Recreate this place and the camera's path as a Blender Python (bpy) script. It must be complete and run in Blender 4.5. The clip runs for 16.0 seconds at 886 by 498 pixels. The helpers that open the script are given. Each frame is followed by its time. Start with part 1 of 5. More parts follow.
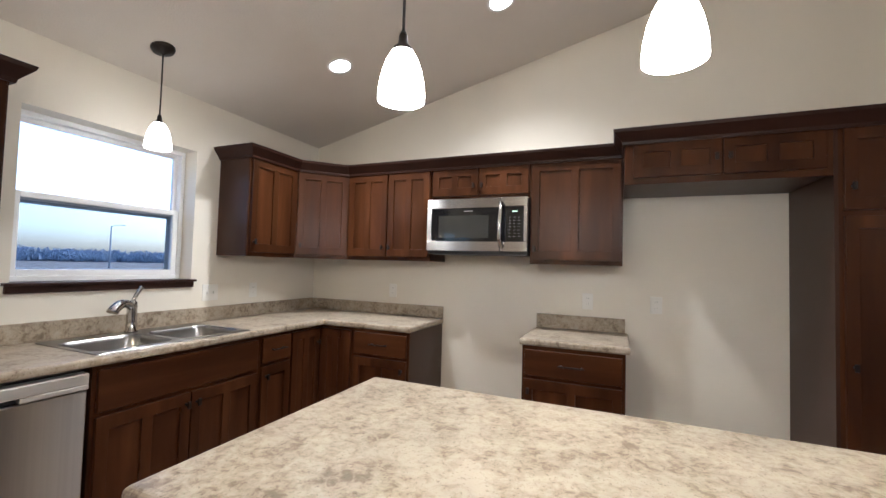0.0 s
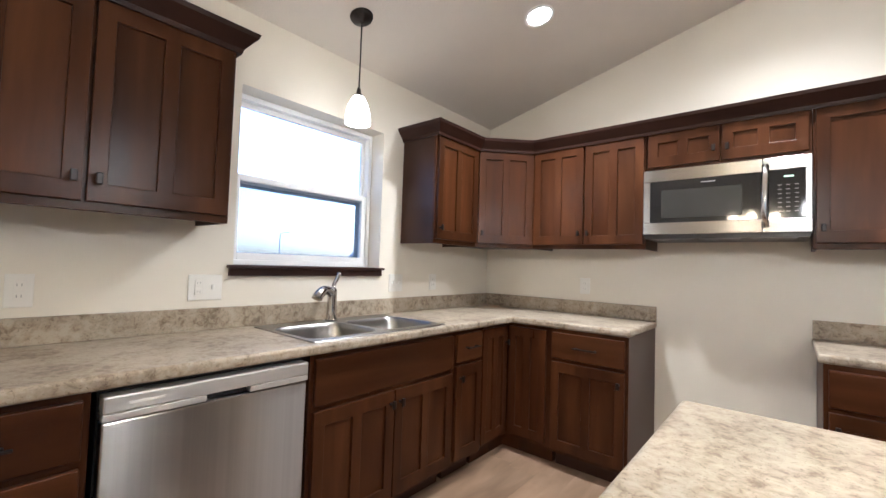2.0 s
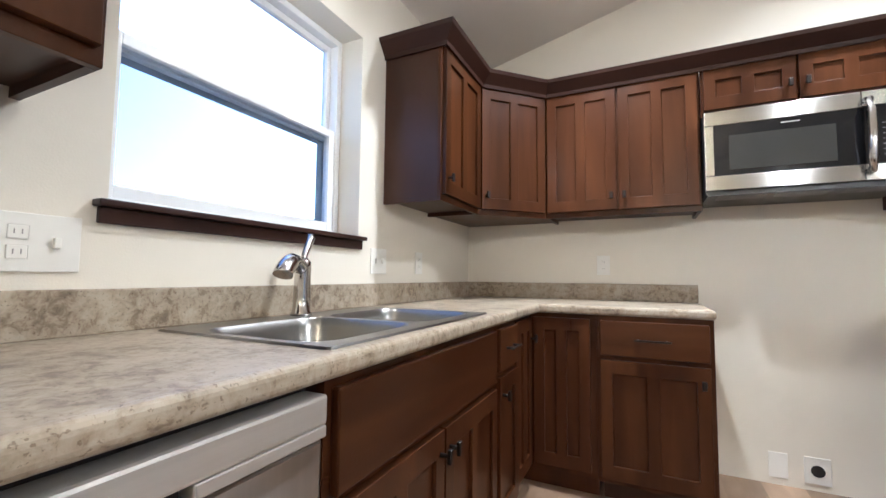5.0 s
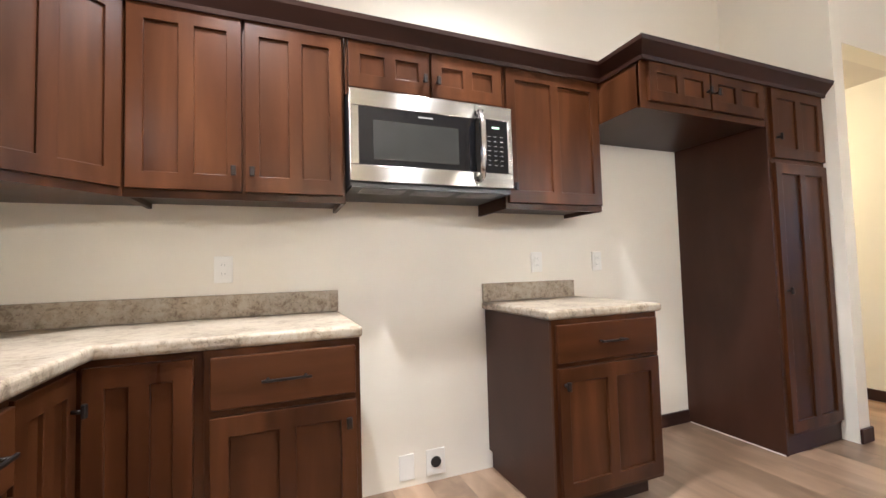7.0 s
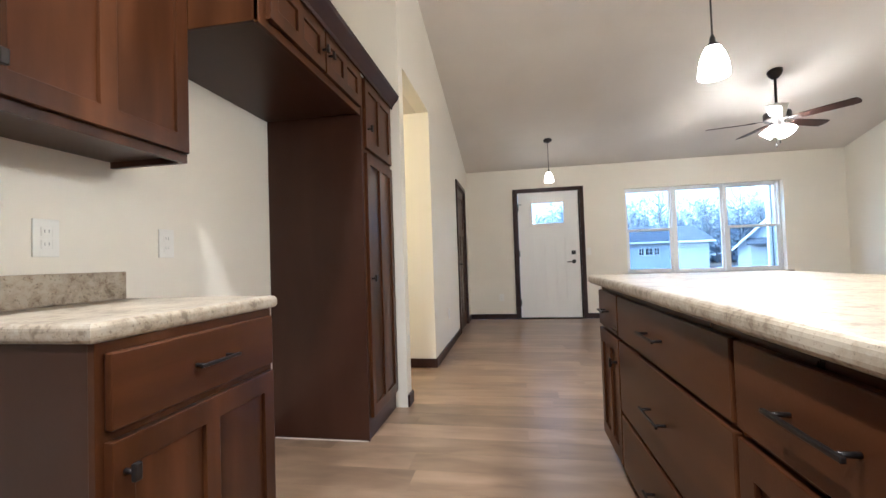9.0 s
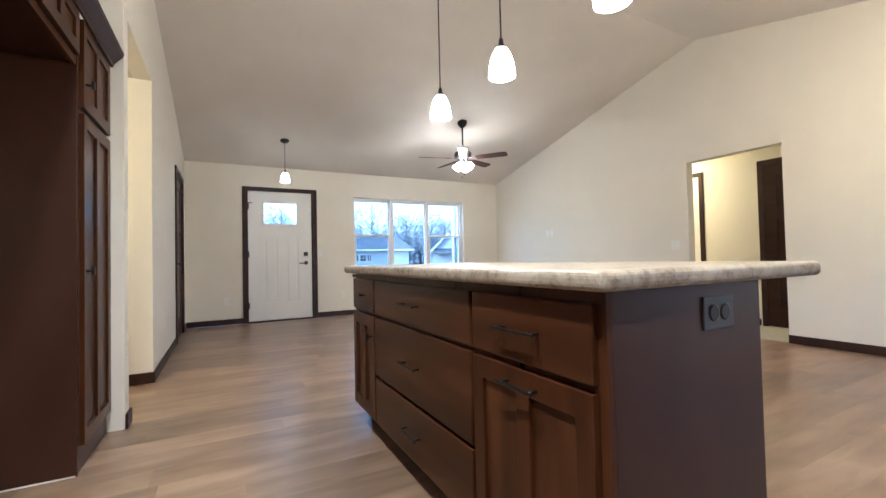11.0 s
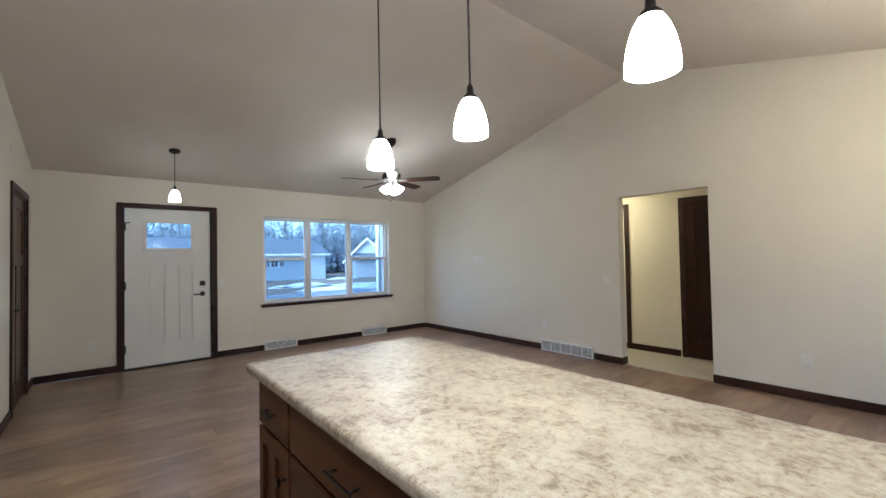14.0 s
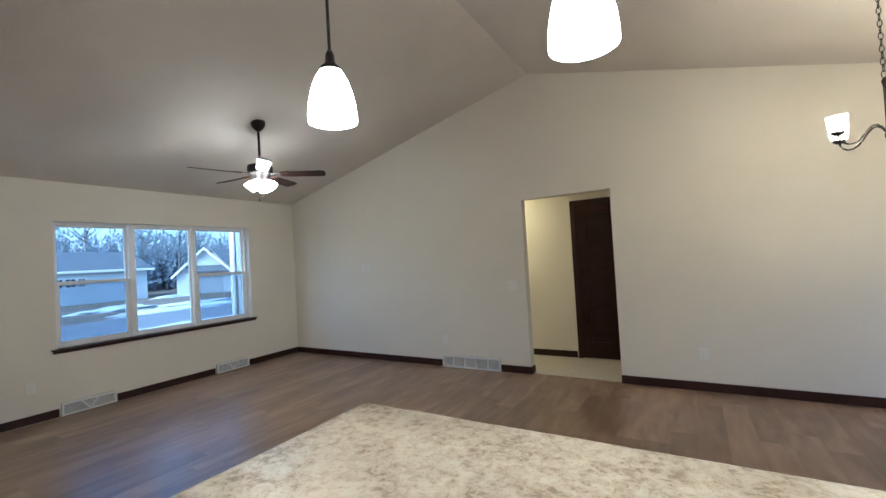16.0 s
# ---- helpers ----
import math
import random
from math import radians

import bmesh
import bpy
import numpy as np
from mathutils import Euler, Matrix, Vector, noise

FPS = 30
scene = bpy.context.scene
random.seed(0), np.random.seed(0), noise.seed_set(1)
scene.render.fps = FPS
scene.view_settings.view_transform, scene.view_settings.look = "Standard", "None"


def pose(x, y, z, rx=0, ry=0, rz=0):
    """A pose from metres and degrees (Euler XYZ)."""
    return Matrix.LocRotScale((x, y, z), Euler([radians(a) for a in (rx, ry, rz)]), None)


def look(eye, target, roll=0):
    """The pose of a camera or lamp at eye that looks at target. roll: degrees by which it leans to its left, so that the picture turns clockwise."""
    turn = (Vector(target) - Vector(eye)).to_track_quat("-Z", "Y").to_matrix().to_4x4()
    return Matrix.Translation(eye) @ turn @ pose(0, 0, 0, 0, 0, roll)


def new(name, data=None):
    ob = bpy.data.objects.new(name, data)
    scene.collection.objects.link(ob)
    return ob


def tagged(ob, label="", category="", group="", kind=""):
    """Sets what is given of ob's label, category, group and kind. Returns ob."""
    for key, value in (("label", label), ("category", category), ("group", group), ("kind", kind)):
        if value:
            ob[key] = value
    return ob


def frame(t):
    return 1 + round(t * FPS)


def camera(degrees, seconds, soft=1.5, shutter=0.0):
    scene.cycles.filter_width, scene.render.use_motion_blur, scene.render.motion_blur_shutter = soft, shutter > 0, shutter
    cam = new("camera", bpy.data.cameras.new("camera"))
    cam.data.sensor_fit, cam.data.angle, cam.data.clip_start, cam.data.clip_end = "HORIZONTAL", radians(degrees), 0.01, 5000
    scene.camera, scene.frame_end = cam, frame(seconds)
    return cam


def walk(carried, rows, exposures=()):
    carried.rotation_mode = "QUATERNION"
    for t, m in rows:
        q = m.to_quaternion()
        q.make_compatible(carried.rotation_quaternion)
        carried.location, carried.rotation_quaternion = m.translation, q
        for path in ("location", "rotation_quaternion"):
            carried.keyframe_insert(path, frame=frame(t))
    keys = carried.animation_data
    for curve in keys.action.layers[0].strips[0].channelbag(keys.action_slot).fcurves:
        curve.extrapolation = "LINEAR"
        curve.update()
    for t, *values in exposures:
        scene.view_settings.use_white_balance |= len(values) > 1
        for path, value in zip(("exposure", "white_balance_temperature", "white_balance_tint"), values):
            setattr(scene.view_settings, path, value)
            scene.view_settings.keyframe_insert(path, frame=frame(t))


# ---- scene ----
cam = camera(94.1, 16.0)
PATH = [
    (0, (0.08, 0.112, 1.356), (-0.7, 1.952, 1.436), 1.6),
    (0.5, (-0.046, 0.174, 1.331), (-0.995, 1.933, 1.409), 1.8),
    (1, (-0.244, 0.224, 1.315), (-1.33, 1.902, 1.395), 1.9),
    (1.5, (-0.43, 0.253, 1.278), (-1.628, 1.852, 1.357), 1.9),
    (2, (-0.583, 0.268, 1.244), (-1.87, 1.796, 1.322), 1.9),
    (2.5, (-0.763, 0.308, 1.219), (-2.126, 1.77, 1.295), 1.8),
    (3, (-0.932, 0.357, 1.171), (-2.348, 1.768, 1.247), 1.7),
    (3.2, (-0.992, 0.373, 1.159), (-2.416, 1.776, 1.228), 1.7),
    (5.3, (-1.578, 0.712, 1.041), (-2.251, 2.591, 1.174), 0.3),
    (5.5, (-1.581, 0.77, 1.062), (-2.108, 2.695, 1.189), 0.1),
    (6, (-1.621, 0.948, 1.12), (-1.721, 2.943, 1.22), -1.0),
    (6.5, (-1.611, 1.091, 1.129), (-1.295, 3.064, 1.219), -1.3),
    (7, (-1.542, 1.286, 1.1), (-0.797, 3.14, 1.194), -1.6),
    (7.5, (-1.453, 1.488, 1.094), (-0.312, 3.128, 1.182), -2.1),
    (8, (-1.353, 1.676, 1.081), (0.145, 2.998, 1.167), -2.3),
    (8.5, (-1.24, 1.839, 1.068), (0.565, 2.7, 1.131), -2.0),
    (9, (-1.170, 1.914, 1.012), (0.800, 2.255, 1.067), -1.9),
    (9.5, (-1.165, 1.991, 0.980), (0.828, 1.841, 1.025), -1.8),
    (10, (-1.250, 2.097, 0.935), (0.676, 1.563, 0.981), -1.6),
    (12.3, (-1.375, 2.184, 0.992), (0.301, 1.093, 1.036), -1.1),
    (12.5, (-1.333, 2.172, 1.036), (0.333, 1.066, 1.08), -1.1),
    (13, (-1.199, 2.131, 1.147), (0.439, 0.984, 1.191), -0.9),
    (13.5, (-1.032, 2.076, 1.258), (0.57, 0.879, 1.305), -1.0),
    (14, (-0.859, 2.009, 1.351), (0.691, 0.746, 1.398), -1.1),
    (14.5, (-0.649, 1.97, 1.45), (0.835, 0.631, 1.499), -1.3),
    (15, (-0.384, 1.931, 1.496), (1.007, 0.495, 1.547), -1.8),
    (15.5, (-0.147, 1.818, 1.476), (1.097, 0.253, 1.527), -2.5),
    (16, (0.043, 1.777, 1.416), (1.068, 0.06, 1.465), -3.3),
]
EXPOSURES = [(0, 2.38, 5080, 10), (3, 2.88, 4960, 10), (5.5, 2.9, 4840, 8), (7, 3.25, 5100, 11), (8.5, 3.15, 4950, 8), (10, 3.1, 5000, 8), (12.5, 2.82, 4780, 6), (14, 2.36, 4790, 5), (16, 2.12, 4790, 4)]
walk(cam, [(t, look(eye, target, roll)) for t, eye, target, roll in PATH], EXPOSURES)

# ---- world and sun: a grey dusk ----
world = bpy.data.worlds.new("dusk_sky")
scene.world = world
world.use_nodes = True
wn = world.node_tree.nodes
sky = wn.new("ShaderNodeTexSky")
sky.sky_type, sky.sun_disc = "NISHITA", False
sky.sun_elevation, sky.sun_rotation = radians(34), radians(-7.6)
sky.air_density, sky.dust_density, sky.ozone_density = 1.0, 3.0, 1.0
wn["Background"].inputs["Strength"].default_value = 0.13
world.node_tree.links.new(sky.outputs["Color"], wn["Background"].inputs["Color"])
sun = new("sun", bpy.data.lights.new("sun", "SUN"))
sun.data.energy, sun.data.angle, sun.data.color = 0.5, radians(40), (0.86, 0.93, 1.0)
sun.matrix_world = look((-8, 60, 41), (0, 0, 0))


# ---- materials ----
def ramp_node(nt, stops):
    n = nt.nodes.new("ShaderNodeValToRGB")
    el = n.color_ramp.elements
    while len(el) < len(stops):
        el.new(0.5)
    for e, (p, c) in zip(el, stops):
        e.position, e.color = p, (*c, 1)
    return n


def surface(name, stops, scale=(8, 8, 8), detail=6, rough=0.5, rough_var=0.1, metal=0.0, bump=0.1, bump_scale=80, vary=0.0, coat=0.0, distort=0.3, spec=0.5, blotch=0.0):
    """A surface whose colour runs over the ramp by stretched noise, with a second, finer noise for relief and gloss."""
    m = bpy.data.materials.new(name)
    m.use_nodes = True
    nt = m.node_tree
    N, L = nt.nodes, nt.links
    p = N["Principled BSDF"]
    tc, mp, info = N.new("ShaderNodeTexCoord"), N.new("ShaderNodeMapping"), N.new("ShaderNodeObjectInfo")
    mp.inputs["Scale"].default_value = scale
    off = N.new("ShaderNodeVectorMath")
    off.operation = "SCALE"
    off.inputs[0].default_value = (13.7, 7.1, 19.3)
    L.new(info.outputs["Random"], off.inputs["Scale"])
    L.new(tc.outputs["Object"], mp.inputs["Vector"])
    add = N.new("ShaderNodeVectorMath")
    L.new(mp.outputs["Vector"], add.inputs[0])
    L.new(off.outputs[0], add.inputs[1])
    n1 = N.new("ShaderNodeTexNoise")
    n1.inputs["Scale"].default_value, n1.inputs["Detail"].default_value, n1.inputs["Distortion"].default_value = 1.0, detail, distort
    L.new(add.outputs[0], n1.inputs["Vector"])
    r = ramp_node(nt, stops)
    L.new(n1.outputs["Fac"], r.inputs["Fac"])
    hsv = N.new("ShaderNodeHueSaturation")
    val = N.new("ShaderNodeMapRange")
    val.inputs["To Min"].default_value, val.inputs["To Max"].default_value = 1 - vary, 1 + vary
    L.new(info.outputs["Random"], val.inputs["Value"])
    L.new(val.outputs[0], hsv.inputs["Value"])
    if blotch:
        # uneven uptake of stain: broad cloudy patches over the grain
        n3, patch, both = N.new("ShaderNodeTexNoise"), N.new("ShaderNodeMapRange"), N.new("ShaderNodeMath")
        n3.inputs["Scale"].default_value, n3.inputs["Detail"].default_value = 0.55, 3
        L.new(add.outputs[0], n3.inputs["Vector"])
        patch.inputs["From Min"].default_value, patch.inputs["From Max"].default_value = 0.32, 0.68
        patch.inputs["To Min"].default_value, patch.inputs["To Max"].default_value = 1 - blotch, 1 + blotch
        both.operation = "MULTIPLY"
        L.new(n3.outputs["Fac"], patch.inputs["Value"])
        L.new(patch.outputs[0], both.inputs[0])
        L.new(val.outputs[0], both.inputs[1])
        L.new(both.outputs[0], hsv.inputs["Value"])
    L.new(r.outputs["Color"], hsv.inputs["Color"])
    L.new(hsv.outputs["Color"], p.inputs["Base Color"])
    n2 = N.new("ShaderNodeTexNoise")
    n2.inputs["Scale"].default_value, n2.inputs["Detail"].default_value = bump_scale, 4
    L.new(tc.outputs["Object"], n2.inputs["Vector"])
    if bump:
        b = N.new("ShaderNodeBump")
        b.inputs["Strength"].default_value, b.inputs["Distance"].default_value = bump, 0.004
        L.new(n2.outputs["Fac"], b.inputs["Height"])
        L.new(b.outputs["Normal"], p.inputs["Normal"])
    rr = N.new("ShaderNodeMapRange")
    rr.inputs["To Min"].default_value, rr.inputs["To Max"].default_value = max(rough - rough_var, 0.02), rough + rough_var
    L.new(n1.outputs["Fac"], rr.inputs["Value"])
    L.new(rr.outputs[0], p.inputs["Roughness"])
    p.inputs["Metallic"].default_value = metal
    p.inputs["Coat Weight"].default_value = coat
    p.inputs["Specular IOR Level"].default_value = spec
    p.inputs["Coat Roughness"].default_value = 0.25
    return m


def glowing(name, colour, strength):
    m = bpy.data.materials.new(name)
    m.use_nodes = True
    p = m.node_tree.nodes["Principled BSDF"]
    p.inputs["Base Color"].default_value = (0.9, 0.88, 0.84, 1)
    p.inputs["Roughness"].default_value = 0.3
    p.inputs["Emission Color"].default_value = (*colour, 1)
    p.inputs["Emission Strength"].default_value = strength
    return m


def glass(name, tint=(1, 1, 1), mix=0.006):
    """Thin clear pane: mostly see-through with a mirror gloss."""
    m = bpy.data.materials.new(name)
    m.use_nodes = True
    N, L = m.node_tree.nodes, m.node_tree.links
    tr, gl, mx, lw = N.new("ShaderNodeBsdfTransparent"), N.new("ShaderNodeBsdfGlossy"), N.new("ShaderNodeMixShader"), N.new("ShaderNodeLayerWeight")
    tr.inputs["Color"].default_value = (*tint, 1)
    gl.inputs["Roughness"].default_value = 0.02
    lw.inputs["Blend"].default_value = 0.5
    pw, sc = N.new("ShaderNodeMath"), N.new("ShaderNodeMath")
    pw.operation, sc.operation = "POWER", "MULTIPLY_ADD"
    pw.inputs[1].default_value, sc.inputs[1].default_value, sc.inputs[2].default_value = 5.0, 0.5, mix
    L.new(lw.outputs["Facing"], pw.inputs[0])
    L.new(pw.outputs[0], sc.inputs[0])
    L.new(sc.outputs[0], mx.inputs["Fac"])
    L.new(tr.outputs[0], mx.inputs[1])
    L.new(gl.outputs[0], mx.inputs[2])
    L.new(mx.outputs[0], N["Material Output"].inputs["Surface"])
    return m


wood = surface("stained_maple", [(0.25, (0.026, 0.0083, 0.0030)), (0.5, (0.049, 0.0168, 0.0056)), (0.75, (0.082, 0.0305, 0.0105))], (9, 9, 1.1), 8, 0.30, 0.06, bump=0.04, bump_scale=140, vary=0.12, coat=0.0, spec=0.17, blotch=0.3)
wood_h = surface("stained_maple_across", [(0.25, (0.026, 0.0083, 0.0030)), (0.5, (0.049, 0.0168, 0.0056)), (0.75, (0.082, 0.0305, 0.0105))], (1.1, 9, 9), 8, 0.30, 0.06, bump=0.04, bump_scale=140, vary=0.12, coat=0.0, spec=0.17, blotch=0.3)
panel_mat = surface("cabinet_side_laminate", [(0.3, (0.034, 0.0135, 0.0076)), (0.7, (0.047, 0.0195, 0.0112))], (6, 6, 1.5), 6, 0.36, 0.03, bump=0.02, vary=0.04, spec=0.25)
crown_mat = surface("dark_stained_moulding", [(0.3, (0.018, 0.0068, 0.0042)), (0.7, (0.032, 0.0122, 0.0074))], (3, 3, 14), 6, 0.45, 0.06, bump=0.05, spec=0.2)
trim_mat = surface("dark_wood_trim", [(0.3, (0.020, 0.0085, 0.0065)), (0.7, (0.042, 0.018, 0.013))], (5, 5, 5), 6, 0.4, 0.08, bump=0.05, spec=0.25)
wall_mat = surface("eggshell_wall_paint", [(0.3, (0.71, 0.662, 0.568)), (0.7, (0.745, 0.697, 0.603))], (0.9, 0.9, 0.9), 4, 0.6, 0.05, bump=0.12, bump_scale=220, spec=0.3)
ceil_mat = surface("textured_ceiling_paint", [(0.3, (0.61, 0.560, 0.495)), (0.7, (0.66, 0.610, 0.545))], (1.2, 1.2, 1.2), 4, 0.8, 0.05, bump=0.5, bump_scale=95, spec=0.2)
white_paint = surface("white_vinyl", [(0.3, (0.78, 0.78, 0.78)), (0.7, (0.82, 0.82, 0.82))], (4, 4, 4), 4, 0.4, 0.05, bump=0.02)
door_paint = surface("white_door_paint", [(0.3, (0.76, 0.745, 0.72)), (0.7, (0.80, 0.785, 0.76))], (3, 3, 1), 4, 0.4, 0.05, bump=0.05)
plate_mat = surface("white_plastic_plate", [(0.3, (0.74, 0.72, 0.67)), (0.7, (0.77, 0.75, 0.70))], (9, 9, 9), 3, 0.4, 0.04, bump=0)
black_mat = surface("black_plastic", [(0.3, (0.010, 0.010, 0.011)), (0.7, (0.018, 0.018, 0.019))], (9, 9, 9), 3, 0.35, 0.08, bump=0.02)
gloss_black = surface("black_glass", [(0.3, (0.006, 0.006, 0.007)), (0.7, (0.009, 0.009, 0.010))], (3, 3, 3), 2, 0.07, 0.02, bump=0)
screen_grey = surface("tinted_oven_window", [(0.3, (0.028, 0.028, 0.026)), (0.7, (0.036, 0.036, 0.034))], (3, 3, 3), 2, 0.045, 0.01, bump=0)
bronze = surface("oil_rubbed_bronze", [(0.3, (0.014, 0.011, 0.010)), (0.7, (0.030, 0.024, 0.021))], (30, 30, 30), 4, 0.38, 0.08, metal=0.6, bump=0.02)
steel = surface("brushed_stainless", [(0.3, (0.40, 0.388, 0.368)), (0.7, (0.45, 0.438, 0.416))], (60, 60, 0.6), 5, 0.29, 0.02, metal=1.0, bump=0)
steel_h = surface("brushed_stainless_across", [(0.3, (0.40, 0.385, 0.36)), (0.7, (0.46, 0.445, 0.42))], (0.6, 60, 60), 5, 0.27, 0.01, metal=1.0, bump=0)
for brushed in (steel, steel_h):
    bp = brushed.node_tree.nodes["Principled BSDF"]
    tangent = brushed.node_tree.nodes.new("ShaderNodeTangent")
    tangent.direction_type, tangent.axis = "RADIAL", "Z"
    brushed.node_tree.links.new(tangent.outputs["Tangent"], bp.inputs["Tangent"])
    bp.inputs["Anisotropic"].default_value, bp.inputs["Anisotropic Rotation"].default_value = 0.98, 0.25
sink_steel = surface("satin_sink_steel", [(0.3, (0.28, 0.275, 0.265)), (0.7, (0.34, 0.33, 0.32))], (5, 5, 5), 4, 0.30, 0.03, metal=1.0, bump=0)
strip_steel = surface("satin_steel_strip", [(0.3, (0.62, 0.60, 0.57)), (0.7, (0.70, 0.68, 0.65))], (0.6, 60, 60), 5, 0.5, 0.05, metal=0.85, bump=0)
chrome = surface("brushed_nickel", [(0.3, (0.50, 0.48, 0.46)), (0.7, (0.60, 0.58, 0.56))], (20, 20, 20), 3, 0.16, 0.04, metal=1.0, bump=0)
carpet_mat = surface("pale_carpet", [(0.3, (0.40, 0.36, 0.30)), (0.7, (0.50, 0.455, 0.39))], (30, 30, 30), 5, 0.95, 0.02, bump=0.5, bump_scale=500)
slot_mat = surface("grey_slots", [(0.3, (0.24, 0.23, 0.22)), (0.7, (0.28, 0.27, 0.26))], (30, 30, 30), 3, 0.6, 0.05, bump=0)
grille_dark = surface("register_shadow", [(0.3, (0.20, 0.20, 0.20)), (0.7, (0.27, 0.27, 0.27))], (30, 30, 30), 3, 0.6, 0.05, bump=0)
screen_bar = surface("grey_screen_frame", [(0.3, (0.36, 0.41, 0.47)), (0.7, (0.42, 0.47, 0.53))], (9, 9, 9), 3, 0.5, 0.05, bump=0)
# blue tint of the front panes stands in for bluer dusk light outdoors
clear = glass("dusk_blue_window_glass", (0.80, 0.89, 0.95))
# tint here dims the bright sky behind the pane
side_glass = glass("sky_dimming_window_glass", (0.80, 0.83, 0.88))
screen_mesh = glass("grey_screen_mesh", (0.76, 0.79, 0.83), 0.0)
lamp_glass = glowing("lit_opal_glass", (1.0, 0.85, 0.65), 19.0)
dim_glass = glowing("softly_lit_opal_glass", (1.0, 0.85, 0.65), 3.5)
fan_glass = glowing("lit_frosted_glass", (1.0, 0.85, 0.66), 15.0)
can_glow = glowing("lit_recessed_lens", (1.0, 0.87, 0.70), 14.0)
hall_glow = glowing("lit_ceiling_dome", (1.0, 0.76, 0.38), 17.0)
bulb_glow = glowing("lit_bulb", (1.0, 0.74, 0.44), 74.0)
shade_glass = glass("seeded_lamp_glass", (0.97, 0.95, 0.92))
sn, sl = shade_glass.node_tree.nodes, shade_glass.node_tree.links
milk, blend = sn.new("ShaderNodeBsdfTranslucent"), sn.new("ShaderNodeMixShader")
milk.inputs["Color"].default_value = (0.9, 0.88, 0.84, 1)
blend.inputs["Fac"].default_value = 0.3
sl.new(sn["Mix Shader"].outputs[0], blend.inputs[1])
sl.new(milk.outputs[0], blend.inputs[2])
sl.new(blend.outputs[0], sn["Material Output"].inputs["Surface"])
green_glow = glowing("green_digits", (0.1, 0.9, 0.3), 0.15)


def laminate():
    """Stone-look laminate: cream ground, drifts of ragged brown-grey flecks, fine dark specks."""
    m = bpy.data.materials.new("stone_look_laminate")
    m.use_nodes = True
    nt = m.node_tree
    N, L = nt.nodes, nt.links
    p = N["Principled BSDF"]
    tc = N.new("ShaderNodeTexCoord")
    drift, fleck, fine, tone = (N.new("ShaderNodeTexNoise") for _ in range(4))
    for n, s, d, w, ro in ((drift, 8, 4, 0.6, 0.6), (fleck, 40, 6, 0.5, 0.66), (fine, 150, 3, 0.3, 0.6), (tone, 3.2, 3, 0.3, 0.5)):
        n.inputs["Scale"].default_value, n.inputs["Detail"].default_value, n.inputs["Distortion"].default_value = s, d, w
        n.inputs["Roughness"].default_value = ro
        L.new(tc.outputs["Object"], n.inputs["Vector"])
    # flecks gather where the drift runs low
    gather = N.new("ShaderNodeMath")
    gather.operation = "MULTIPLY_ADD"
    gather.inputs[1].default_value = 0.75
    L.new(drift.outputs["Fac"], gather.inputs[0])
    L.new(fleck.outputs["Fac"], gather.inputs[2])
    r = ramp_node(nt, [(0.66, (0.172, 0.132, 0.092)), (0.75, (0.238, 0.189, 0.135)), (0.81, (0.306, 0.252, 0.184)), (0.90, (0.353, 0.296, 0.222)), (1.02, (0.398, 0.342, 0.264))])
    L.new(gather.outputs[0], r.inputs["Fac"])
    fl = ramp_node(nt, [(0.33, (0.50, 0.45, 0.41)), (0.40, (1, 1, 1))])
    L.new(fine.outputs["Fac"], fl.inputs["Fac"])
    mul = N.new("ShaderNodeMix")
    mul.data_type, mul.blend_type = "RGBA", "MULTIPLY"
    mul.inputs["Factor"].default_value = 0.8
    L.new(r.outputs["Color"], mul.inputs["A"])
    L.new(fl.outputs["Color"], mul.inputs["B"])
    hsv, val = N.new("ShaderNodeHueSaturation"), N.new("ShaderNodeMapRange")
    val.inputs["From Min"].default_value, val.inputs["From Max"].default_value = 0.3, 0.7
    val.inputs["To Min"].default_value, val.inputs["To Max"].default_value = 0.88, 1.1
    L.new(tone.outputs["Fac"], val.inputs["Value"])
    L.new(val.outputs[0], hsv.inputs["Value"])
    L.new(mul.outputs["Result"], hsv.inputs["Color"])
    L.new(hsv.outputs["Color"], p.inputs["Base Color"])
    p.inputs["Roughness"].default_value = 0.35
    p.inputs["Specular IOR Level"].default_value = 0.15
    b = N.new("ShaderNodeBump")
    b.inputs["Strength"].default_value, b.inputs["Distance"].default_value = 0.03, 0.002
    L.new(fine.outputs["Fac"], b.inputs["Height"])
    L.new(b.outputs["Normal"], p.inputs["Normal"])
    return m


stone = laminate()


